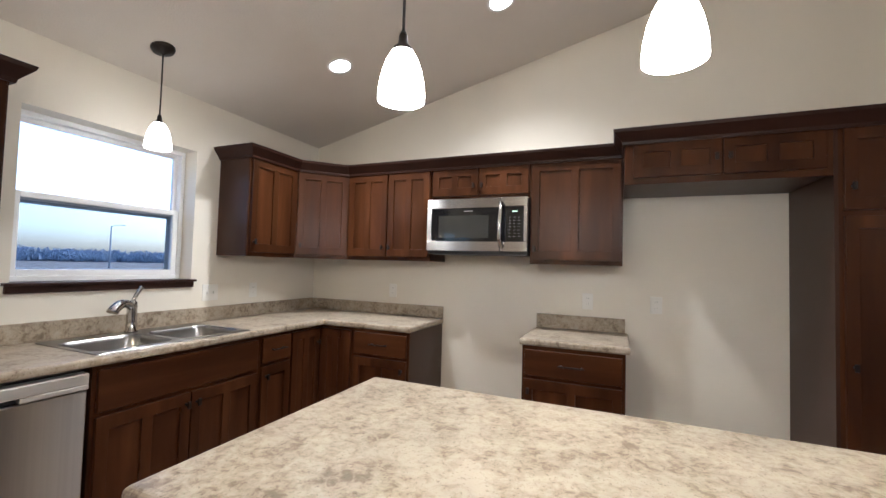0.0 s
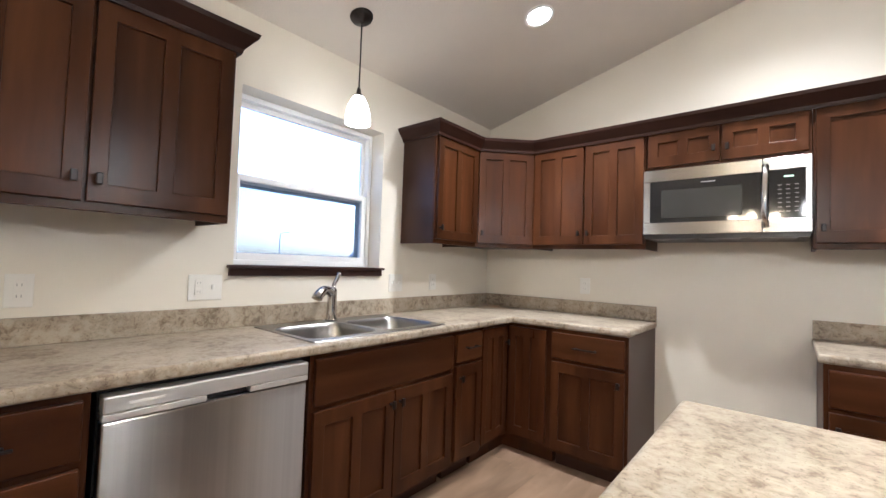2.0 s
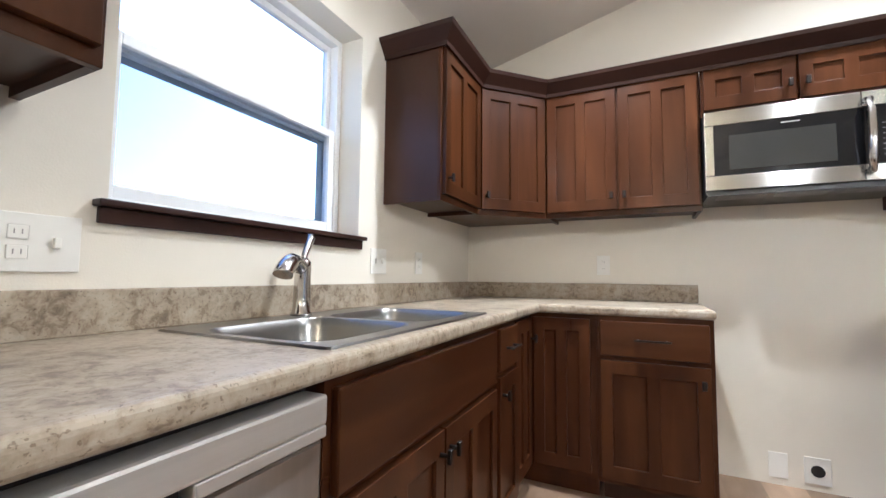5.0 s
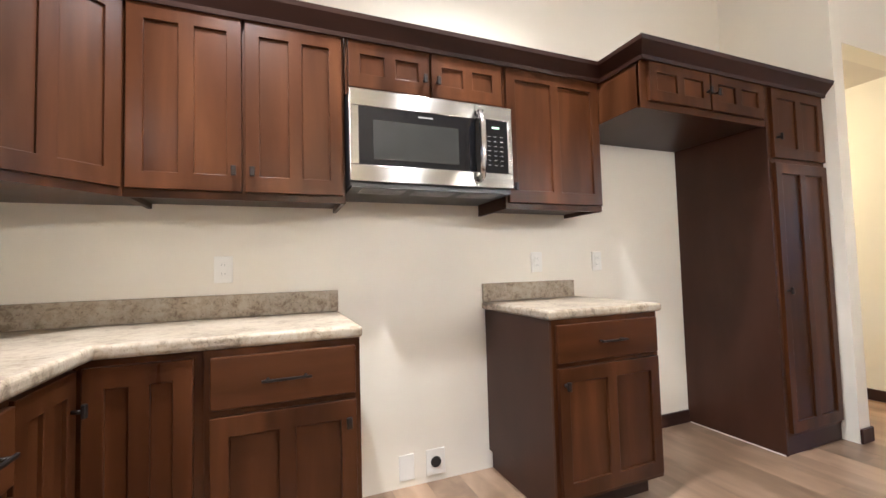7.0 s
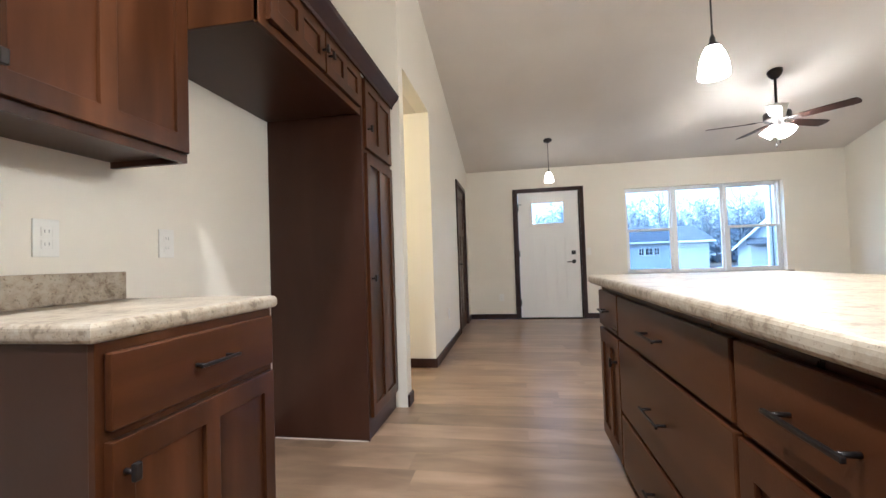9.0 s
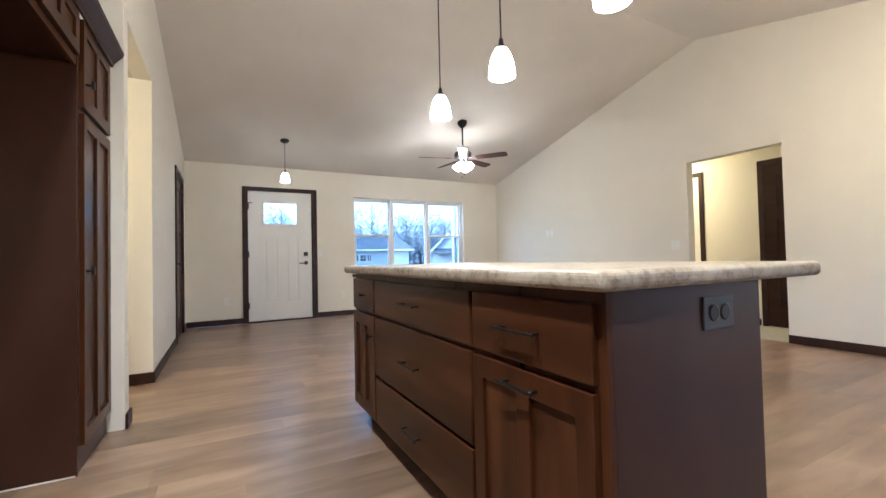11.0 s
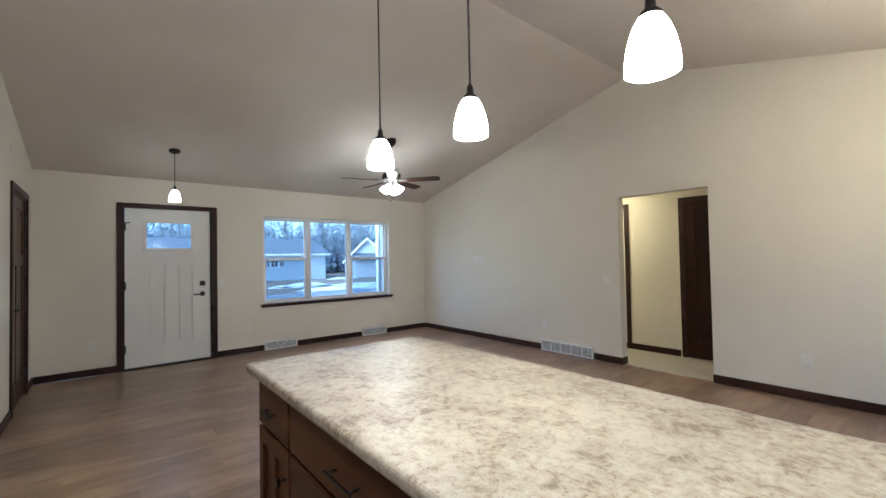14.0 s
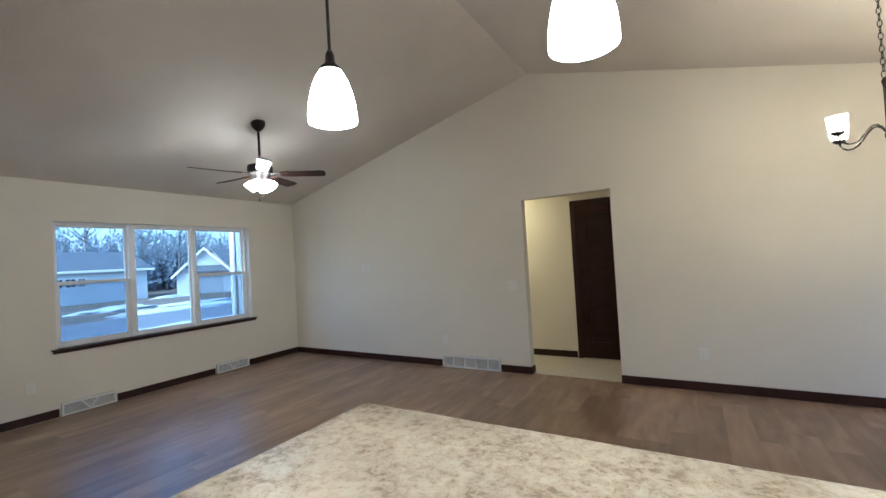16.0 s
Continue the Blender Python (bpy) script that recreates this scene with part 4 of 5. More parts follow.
md = part("door", bm, steel_h, mw, "stainless framed door")
boxes_part("door_glass", [(0.040, 0.575, -0.389, -0.366, MWZ0 + 0.092, MWZ1 - 0.073)], gloss_black, md)
boxes_part("viewing_window", [(0.100, 0.490, -0.3905, -0.389, MWZ0 + 0.118, MWZ1 - 0.128)], screen_grey, md)
boxes_part("badge", [(0.300, 0.368, -0.3902, -0.389, MWZ1 - 0.098, MWZ1 - 0.092)], slot_mat, md)
bm = bmesh.new()
tube(bm, [(0.590, -0.385, MWZ1 - 0.045), (0.588, -0.420, MWZ1 - 0.05), (0.586, -0.440, MWZ1 - 0.10), (0.585, -0.448, (MWZ0 + MWZ1) / 2), (0.586, -0.440, MWZ0 + 0.11), (0.588, -0.420, MWZ0 + 0.062), (0.590, -0.385, MWZ0 + 0.058)], 0.016, 14)
part("handle", bm, chrome, md, "curved polished handle")
bm = bmesh.new()
for q in ((0.577, W - 0.002, -0.391, -0.366, MWZ1 - 0.068, MWZ1 - 0.002), (0.577, W - 0.002, -0.391, -0.366, MWZ0 + 0.022, MWZ0 + 0.092), (W - 0.028, W - 0.002, -0.391, -0.366, MWZ0 + 0.092, MWZ1 - 0.068)):
    box(bm, *q, bevel=0.003)
cp = part("control_frame", bm, steel_h, mw)
boxes_part("control_panel", [(0.577, W - 0.028, -0.389, -0.366, MWZ0 + 0.092, MWZ1 - 0.068)], gloss_black, cp)
boxes_part("display", [(0.662, 0.700, -0.3898, -0.389, MWZ1 - 0.108, MWZ1 - 0.101)], green_glow, cp, 0, "green lit digits")
for r in range(7):
    bm = bmesh.new()
    for c in range(3):
        box(bm, 0.638 + c * 0.033, 0.653 + c * 0.033, -0.3896, -0.389, MWZ1 - 0.1485 - r * 0.0225, MWZ1 - 0.146 - r * 0.0225)
    part("button_row", bm, slot_mat, cp)
boxes_part("bottom_plate", [(0.01, W - 0.01, -0.375, -0.01, MWZ0 - 0.002, MWZ0 + 0.008)], black_mat, mw)
for k in range(3):
    bm = bmesh.new()
    a = 0.05 + k * 0.235
    for s in range(9):
        box(bm, a + 0.005, a + 0.195, -0.36 + s * 0.012, -0.354 + s * 0.012, MWZ0 - 0.006, MWZ0 - 0.002)
    part("vent_grille", bm, grille_dark, mw, "slatted grease filter")

# ---- island ----
IX0, IX1, IY0, IY1 = -0.806, 1.104, 0.624, 1.540
isl = thing("kitchen_island", pose(1.058, 0.885, 0, 0, 0, 180), "dark stained kitchen island with drawers and doors", "kitchen island")
IW, IDP = 1.818, 0.595
bm = bmesh.new()
box(bm, 0.0, IW, -IDP + 0.018, 0.0, 0.10, CZ)
box(bm, 0.0, IW, -IDP + 0.08, 0.0, 0.002, 0.10)
part("body", bm, panel_mat, isl)
boxes_part("face_frame", [(0.0, IW, -IDP, -IDP + 0.018, 0.10, CZ)], wood, isl, 0.0015)
IZ = (0.838, 0.668)
drawer(isl, 0.014, 0.382, IZ[1], IZ[0], -IDP, 0.11)
shaker(isl, 0.014, 0.382, 0.125, IZ[1] - 0.016, -IDP, 2, hpos=(0.350, 0.55))
for hi, lo in ((IZ[0], IZ[1]), (IZ[1] - 0.016, 0.364), (0.348, 0.125)):
    drawer(isl, 0.397, 1.315, lo, hi, -IDP, 0.17)
drawer(isl, 1.330, 1.795, IZ[1], IZ[0], -IDP, 0.17)
shaker(isl, 1.330, 1.795, 0.125, IZ[1] - 0.018, -IDP, 2, hpos=(1.562, 0.612), pull=True)
ip = boxes_part("outlet_plate", [(IW, IW + 0.006, -0.266, -0.138, 0.752, 0.834)], black_mat, isl, 0.003, "black outlet plate")
bm = bmesh.new()
for s in (-0.024, 0.024):
    lathe(bm, [(0.021, 0), (0.021, 0.003), (0.018, 0.004)], (s, 0, 0), 20)
so = part("socket", bm, bronze, ip)
so.matrix_basis = pose(IW + 0.006, -0.202, 0.793, 90, 0, 90)
slab("island_worktop", [IX0, IX1], [IY0, IY1], lambda i, j: True, CZ, CT, lambda m: True, "beige stone-look laminate island worktop with rolled edges", 0.016)

# ---- lights ----
SHADE = [(0.014, 0.146), (0.022, 0.142), (0.031, 0.132), (0.043, 0.110), (0.053, 0.081), (0.060, 0.048), (0.0630, 0.018), (0.0630, 0.0), (0.0600, 0.0), (0.0600, 0.018), (0.051, 0.079), (0.039, 0.110), (0.020, 0.134)]


def pendant(x, y, zb, zc, label, scale=1.0, lit=lamp_glass):
    """Opal bell shade hung on a cord from a round canopy on the slope."""
    p = thing("pendant_light", pose(x, y, zb), label, "pendant light", "bell pendants")
    bm = bmesh.new()
    lathe(bm, [(r * scale, z * scale) for r, z in SHADE], n=36, cap=False)
    part("shade", bm, lit, p, "lit white opal glass shade")
    t = 0.138 * scale
    bm = bmesh.new()
    lathe(bm, [(0.028, t - 0.008), (0.026, t + 0.006), (0.013, t + 0.018), (0.011, t + 0.040), (0.006, t + 0.052)], n=20)
    part("collar", bm, bronze, p)
    bm = bmesh.new()
    tube(bm, [(0, 0, t + 0.05), (0.0015, 0, (zc - zb) * 0.6), (0, 0, zc - zb - 0.012)], 0.004, 8)
    part("cord", bm, bronze, p)
    bm = bmesh.new()
    lathe(bm, [(0.062, 0.02), (0.062, 0.010), (0.055, -0.004), (0.018, -0.014), (0.008, -0.022)], n=28)
    c = part("canopy", bm, bronze, p)
    c.matrix_basis = pose(0, 0, zc - zb - 0.016, 0, math.degrees(-math.atan(PITCH)) * (1 if x < RX else -1), 0)


for px, py in ((0.790, 1.027), (0.180, 1.027), (-0.436, 1.027)):
    pendant(px, py, 1.775, roof_z(px), "lit opal glass pendant hung over the island", 0.95)
pendant(-2.335, 1.612, 1.975, roof_z(-2.335), "lit opal glass pendant hung over the sink", 1.05, dim_glass)
pendant(4.92, 1.386, 2.088, roof_z(4.92), "lit opal glass pendant by the entry door", 1.0, dim_glass)


def recessed(x, y, r=0.068):
    z = roof_z(x)
    lt = thing("recessed_light", pose(x, y, z, 0, math.degrees(-math.atan(PITCH)) * (1 if x < RX else -1), 0), "lit round recessed ceiling light with a white trim", "ceiling light")
    bm = bmesh.new()
    lathe(bm, [(r + 0.018, -0.001), (r + 0.016, -0.007), (r, -0.005), (r - 0.002, -0.001)], n=32, cap=False)
    part("trim_ring", bm, white_paint, lt)
    bm = bmesh.new()
    lathe(bm, [(r - 0.001, -0.003), (r * 0.5, -0.005), (0.002, -0.006)], n=32, cap=False)
    part("lens", bm, can_glow, lt, "glowing lens")
    lamp_data = bpy.data.lights.new("downlight_beam", "SPOT")
    lamp_data.energy, lamp_data.color, lamp_data.shadow_soft_size = 28, (1.0, 0.87, 0.70), 0.05
    lamp_data.spot_size, lamp_data.spot_blend = radians(140), 1.0
    beam = new("downlight_beam", lamp_data)
    beam.matrix_world = pose(x, y, z - 0.03)


recessed(-1.706, 2.405)
recessed(-0.60, 2.52)

# ceiling fan
fx, fy, fz = 3.86, -0.965, 2.40
fan = thing("ceiling_fan", pose(fx, fy, fz), "dark bronze five-blade ceiling fan with a lit light kit", "ceiling fan")
rz = roof_z(fx) - fz
bm = bmesh.new()
lathe(bm, [(0.072, rz + 0.015), (0.072, rz - 0.02), (0.060, rz - 0.05), (0.030, rz - 0.085), (0.014, rz - 0.09)], n=28)
part("canopy", bm, bronze, fan)
bm = bmesh.new()
tube(bm, [(0, 0, 0.10), (0, 0, rz - 0.06)], 0.0125, 12)
part("downrod", bm, bronze, fan)
bm = bmesh.new()
lathe(bm, [(0.03, 0.125), (0.06, 0.115), (0.118, 0.105), (0.126, 0.09), (0.126, 0.035), (0.115, 0.018), (0.08, 0.008), (0.07, -0.03), (0.055, -0.05), (0.045, -0.075)], n=36)
part("motor", bm, bronze, fan)
for k in range(5):
    a = 4 + 72 * k
    bm = bmesh.new()
    out = [(0.20, -0.048), (0.26, -0.056), (0.60, -0.068), (0.65, -0.060), (0.665, -0.03), (0.665, 0.03), (0.65, 0.060), (0.60, 0.068), (0.26, 0.056), (0.20, 0.048)]
    lo, hi = [[bm.verts.new((x, y, z)) for x, y in out] for z in (-0.003, 0.004)]
    bm.faces.new(lo), bm.faces.new(hi)
    for j in range(len(out)):
        bm.faces.new((lo[j], lo[(j + 1) % len(out)], hi[(j + 1) % len(out)], hi[j]))
    bl = part("blade", bm, crown_mat, fan)
    bl.matrix_basis = pose(0, 0, 0.012, -13, 0, a)
    bm = bmesh.new()
    box(bm, 0.095, 0.225, -0.016, 0.016, 0.004, 0.010, 0.002)
    box(bm, 0.205, 0.265, -0.036, 0.036, 0.004, 0.009, 0.002)
    part("blade_iron", bm, bronze, bl)
for k in range(4):
    a = radians(35 + 90 * k)
    bm = bmesh.new()
    lathe(bm, [(0.020, 0.0), (0.026, -0.012), (0.045, -0.04), (0.056, -0.075), (0.062, -0.10), (0.060, -0.101), (0.052, -0.075), (0.02, -0.02)], n=24, cap=False)
    s = part("light_shade", bm, fan_glass, fan, "lit frosted glass shade")
    s.matrix_basis = pose(0.055 * math.cos(a), 0.055 * math.sin(a), -0.055, 0, 0, math.degrees(a)) @ pose(0, 0, 0, 0, -42, 0)
for s, zl in ((-0.03, -0.23), (0.035, -0.255)):
    bm = bmesh.new()
    tube(bm, [(s, 0, -0.06), (s, 0, zl)], 0.0012, 6)
    lathe(bm, [(0.002, 0.02), (0.007, 0.008), (0.007, -0.004), (0.002, -0.012)], (s, 0, zl), 10)
    part("pull_chain", bm, bronze, fan)
tagc = boxes_part("paper_tag", [(-0.060, 0.060, -0.001, 0.001, -0.075, 0.075)], plate_mat, fan, 0, "white paper tag hung on the motor")
tagc.matrix_basis = pose(-0.150, 0.055, 0.085, 0, 14, 237)

# chandelier of the dining side
chx, chy, chz = -0.955, -1.50, 1.995
ch = thing("chandelier", pose(chx, chy, chz), "dark bronze five-arm chandelier with lit clear glass shades", "chandelier")
bm = bmesh.new()
lathe(bm, [(0.006, -0.06), (0.014, -0.045), (0.020, -0.02), (0.014, 0.0), (0.010, 0.04), (0.008, 0.25), (0.014, 0.28), (0.006, 0.30)], n=20)
part("stem", bm, bronze, ch)
for k in range(5):
    a = 22 + 72 * k
    bm = bmesh.new()
    bend = [(0.01, -0.01), (0.03, 0.022), (0.052, 0.038), (0.075, 0.034), (0.1, 0.012), (0.125, -0.018), (0.15, -0.044), (0.178, -0.058), (0.206, -0.058), (0.231, -0.044), (0.246, -0.022), (0.25, 0.0)]
    tube(bm, [(r, 0, z) for r, z in bend], 0.0055, 10)
    lathe(bm, [(0.010, -0.010), (0.030, 0.002), (0.034, 0.014), (0.012, 0.020)], (0.25, 0, 0), 20)
    arm = part("arm", bm, bronze, ch)
    arm.matrix_basis = pose(0, 0, 0, 0, 0, a)
    bm = bmesh.new()
    lathe(bm, [(0.028, 0.016), (0.040, 0.020), (0.044, 0.05), (0.049, 0.105), (0.047, 0.105), (0.042, 0.05), (0.038, 0.023)], (0.25, 0, 0), 24, cap=False)
    part("shade", bm, shade_glass, arm, "clear glass shade").visible_shadow = False
    bm = bmesh.new()
    lathe(bm, [(0.010, 0.018), (0.012, 0.030), (0.020, 0.046), (0.024, 0.060), (0.019, 0.076), (0.006, 0.084)], (0.25, 0, 0), 16)
    part("bulb", bm, bulb_glow, arm, "lit bulb")
zc = roof_z(chx) - chz
nlink = 16
for k in range(nlink):
    z = 0.30 + (zc - 0.33) * (k + 0.5) / nlink
    bm = bmesh.new()
    h = (zc - 0.33) / nlink * 0.66
    tube(bm, [(0.010 * math.sin(q), 0, h * math.cos(q)) for q in [2 * math.pi * i / 12 for i in range(13)]], 0.0022, 6)
    lk = part("chain_link", bm, bronze, ch)
    lk.matrix_basis = pose(0, 0, z, 0, 0, 90 * (k % 2))
bm = bmesh.new()
lathe(bm, [(0.06, 0.02), (0.06, 0.0), (0.05, -0.02), (0.012, -0.03)], n=24)
part("canopy", bm, bronze, ch).matrix_basis = pose(0, 0, zc - 0.012, 0, math.degrees(-math.atan(PITCH)), 0)


def dome(x, y, z, label):
    d = thing("ceiling_light", pose(x, y, z), label, "ceiling light")
    bm = bmesh.new()
    lathe(bm, [(0.15, 0), (0.15, -0.02), (0.14, -0.025)], n=28)
    part("base", bm, bronze, d)
    bm = bmesh.new()
    lathe(bm, [(0.138, -0.022), (0.125, -0.05), (0.09, -0.075), (0.04, -0.09), (0.002, -0.092)], n=28, cap=False)
    part("diffuser", bm, hall_glow, d, "lit frosted dome")


dome(2.55, -3.40, 2.44, "lit flush dome light in the side hall")
dome(2.2, 3.9, 2.44, "lit flush dome light in the passage")


# ---- outlets, switches and registers ----
def plate(m, w, h, label, category, devices, material=None):
    """A wall plate with its sockets or rockers; local x along the wall, the wall's face at y = 0, front to -y."""
    p = thing("wall_outlet" if category == "outlet" else "light_switch" if category == "switch" else "wall_plate", m, label, category)
    boxes_part("cover", [(-w / 2, w / 2, -0.006, 0, -h / 2, h / 2)], material or plate_mat, p, 0.002)
    for kind, dx in devices:
        bm = bmesh.new()
        if kind == "socket":
            for s in (-0.020, 0.020):
                box(bm, dx - 0.016, dx + 0.016, -0.008, -0.006, s - 0.014, s + 0.014, 0.002)
            q = part("socket", bm, plate_mat, p)
            bm = bmesh.new()
            for s in (-0.020, 0.020):
                for t in (-0.006, 0.006):
                    box(bm, dx + t - 0.001, dx + t + 0.001, -0.0085, -0.0078, s - 0.004, s + 0.006)
            part("slots", bm, slot_mat, q)
        elif kind == "rocker":
            box(bm, dx - 0.006, dx + 0.006, -0.016, -0.006, -0.010, 0.012, 0.002)
            part("toggle", bm, plate_mat, p)
        elif kind == "round":
            tube(bm, [(dx, -0.005, 0), (dx, -0.010, 0)], 0.028, 24)
            part("receptacle", bm, black_mat, p, "black round range receptacle")
    return p


east, south = (lambda y, z: pose(DX, y, z, 0, 0, -90)), (lambda x, z: pose(x, SY, z, 0, 0, 180))
nw, ww = (lambda x, z: pose(x, BY, z)), (lambda y, z: pose(WX, y, z, 0, 0, 90))
plate(ww(0.425, 1.105), 0.075, 0.118, "white outlet plate above the backsplash", "outlet", [("socket", 0)])
plate(ww(1.030, 1.105), 0.145, 0.118, "white double plate with an outlet and a switch", "outlet", [("socket", -0.03), ("rocker", 0.03)])
plate(ww(2.236, 1.112), 0.125, 0.118, "white double switch plate beside the sink", "switch", [("rocker", -0.025), ("rocker", 0.025)])
plate(ww(2.62, 1.115), 0.075, 0.118, "white outlet plate in the counter's corner", "outlet", [("socket", 0)])
plate(nw(-1.765, 1.122), 0.075, 0.118, "white outlet plate above the backsplash", "outlet", [("socket", 0)])
plate(nw(-0.120, 1.122), 0.075, 0.118, "white outlet plate above the short worktop", "outlet", [("socket", 0)])
plate(nw(0.330, 1.120), 0.075, 0.118, "white outlet plate in the fridge space", "outlet", [("socket", 0)])
plate(nw(-0.945, 0.100), 0.080, 0.125, "white blank plate low on the wall", "wall plate", [])
plate(nw(-0.788, 0.100), 0.105, 0.130, "white plate with a black range receptacle", "outlet", [("round", 0)])
plate(east(0.735, 1.08), 0.075, 0.118, "white switch plate beside the entry door", "switch", [("rocker", 0)])
plate(east(2.15, 0.36), 0.075, 0.118, "white outlet plate low on the wall", "outlet", [("socket", 0)])
plate(east(0.36, 0.36), 0.075, 0.118, "white outlet plate below the window", "outlet", [("socket", 0)])
plate(south(4.155, 1.345), 0.070, 0.115, "white blank plate on the wall", "wall plate", [])
plate(south(4.255, 1.345), 0.070, 0.115, "white outlet plate at screen height", "outlet", [("socket", 0)])
plate(south(1.90, 1.05), 0.115, 0.115, "white double switch plate beside the hall opening", "switch", [("rocker", -0.023), ("rocker", 0.023)])
plate(south(2.885, 0.36), 0.075, 0.118, "white outlet plate low on the wall", "outlet", [("socket", 0)])
plate(south(-0.015, 0.360), 0.075, 0.118, "white outlet plate low on the wall", "outlet", [("socket", 0)])
plate(pose(3.50, PY, 0.40), 0.075, 0.118, "white outlet plate on the closet wall", "outlet", [("socket", 0)])
plate(pose(4.42, PY, 2.42), 0.06, 0.045, "small white door chime box high on the wall", "door chime", [])


def register(m, w, h, pattern, label):
    """A white floor-level vent with a frame and slats."""
    r = thing("floor_register", m, label, "vent")
    fr = 0.018
    boxes_part("backing", [(-w / 2, w / 2, -0.012, -0.001, 0.003, h)], grille_dark, r)
    boxes_part("rim", [(-w / 2, w / 2, -0.028, -0.012, 0.003, fr), (-w / 2, w / 2, -0.028, -0.012, h - fr, h), (-w / 2, -w / 2 + fr, -0.028, -0.012, fr, h - fr), (w / 2 - fr, w / 2, -0.028, -0.012, fr, h - fr)], white_paint, r, 0.002)
    if pattern == "bars":
        for k in range(1, 5):
            x = -w / 2 + w * k / 5
            boxes_part("divider", [(x - 0.006, x + 0.006, -0.026, -0.012, fr, h - fr)], white_paint, r)
    else:
        for s in (-1, 1):
            bm = bmesh.new()
            tube(bm, [(s * 0.075, -0.02, h - fr), (0.0, -0.02, fr)], 0.007, 8)
            part("divider", bm, white_paint, r)
    bm = bmesh.new()
    n = max(int((h - 2 * fr) / 0.013), 3)
    for k in range(n):
        z = fr + (h - 2 * fr) * (k + 0.5) / n
        box(bm, -w / 2 + fr, w / 2 - fr, -0.020, -0.012, z - 0.0022, z + 0.0022)
    part("slats", bm, white_paint, r)


register(east(-0.105, 0), 0.48, 0.135, "vee", "white metal baseboard register under the window")
register(east(-1.76, 0), 0.48, 0.135, "vee", "white metal baseboard register under the window")
register(south(2.525, 0), 0.82, 0.155, "bars", "wide white return-air grille at the floor")


# ---- outdoors ----
asphalt = surface("damp_asphalt", [(0.3, (0.17, 0.17, 0.175)), (0.7, (0.23, 0.23, 0.235))], (0.6, 0.6, 0.6), 6, 0.7, 0.1, bump=0.2, bump_scale=30)
turf = surface("winter_turf", [(0.3, (0.13, 0.100, 0.070)), (0.5, (0.18, 0.142, 0.100)), (0.7, (0.24, 0.195, 0.145))], (0.5, 0.5, 0.5), 8, 0.95, 0.03, bump=0.6, bump_scale=8)
snow_mat = surface("old_snow", [(0.3, (0.60, 0.63, 0.67)), (0.7, (0.70, 0.73, 0.77))], (2, 2, 2), 6, 0.7, 0.1, bump=0.6, bump_scale=6)
# white siding; the hazy blue dusk light is put into its colour
siding_mat = surface("dusk_tinted_vinyl_siding", [(0.3, (0.48, 0.51, 0.54)), (0.7, (0.54, 0.57, 0.60))], (2, 2, 2), 4, 0.6, 0.1, bump=0.05)
grey_siding = surface("grey_vinyl_siding", [(0.3, (0.34, 0.36, 0.38)), (0.7, (0.40, 0.42, 0.44))], (2, 2, 2), 4, 0.6, 0.1, bump=0.05)
shingle_mat = surface("grey_roof_shingles", [(0.3, (0.095, 0.105, 0.12)), (0.7, (0.135, 0.145, 0.16))], (3, 3, 3), 8, 0.9, 0.05, bump=0.4, bump_scale=12)
dark_pane = surface("dark_window_pane", [(0.3, (0.04, 0.045, 0.05)), (0.7, (0.06, 0.065, 0.07))], (2, 2, 2), 3, 0.1, 0.03, bump=0)
bark = surface("grey_bark", [(0.3, (0.17, 0.175, 0.18)), (0.7, (0.25, 0.25, 0.25))], (6, 6, 1), 6, 0.9, 0.05, bump=0.5, bump_scale=20)
# needles paled and blued so the colour carries the distance haze
needle = surface("hazed_conifer_needles", [(0.3, (0.15, 0.185, 0.20)), (0.7, (0.20, 0.235, 0.25))], (2, 2, 2), 6, 0.9, 0.05, bump=0.3, vary=0.2)
# distance haze is mixed into the woods' colour: pale bluish grey
brush_mat = surface("hazy_far_woods", [(0.3, (0.23, 0.26, 0.295)), (0.7, (0.31, 0.34, 0.375))], (0.4, 0.4, 0.4), 6, 0.95, 0.03, bump=0.3, vary=0.2)
GZ = -0.60
bm = bmesh.new()
vs = [bm.verts.new((x, y, GZ)) for x, y in ((-900, -900), (900, -900), (900, 900), (-900, 900))]
bm.faces.new(vs)
structure("ground", bm, turf, "brown winter lawn with thin grass", "ground")
bm = bmesh.new()
box(bm, 17.5, 24.0, -120, 120, GZ - 0.05, GZ + 0.03)
structure("road", bm, asphalt, "grey damp residential street", "road")
bm = bmesh.new()
box(bm, 6.5, 17.5, 1.2, 5.0, GZ - 0.05, GZ + 0.03)
structure("pavement_drive", bm, asphalt, "grey driveway slab", "driveway")


def snow_bank(x, y, lx, ly, h, seed):
    bm = bmesh.new()
    bmesh.ops.create_icosphere(bm, subdivisions=4, radius=1)
    for v in bm.verts:
        n = 1 + 0.55 * noise.noise(v.co * 1.7 + Vector((seed, 0, 0))) + 0.2 * noise.noise(v.co * 4.5 + Vector((seed, 3, 0)))
        v.co = Vector((v.co.x * lx * n, v.co.y * ly * n, max(v.co.z, -0.3) * h * n))
    for f in bm.faces:
        f.smooth = True
    ob = part("snow_patch", bm, snow_mat)
    ob.location = (x, y, GZ + 0.02)
    tagged(ob, "low melting snow bank on winter grass", "snow", "snow banks")


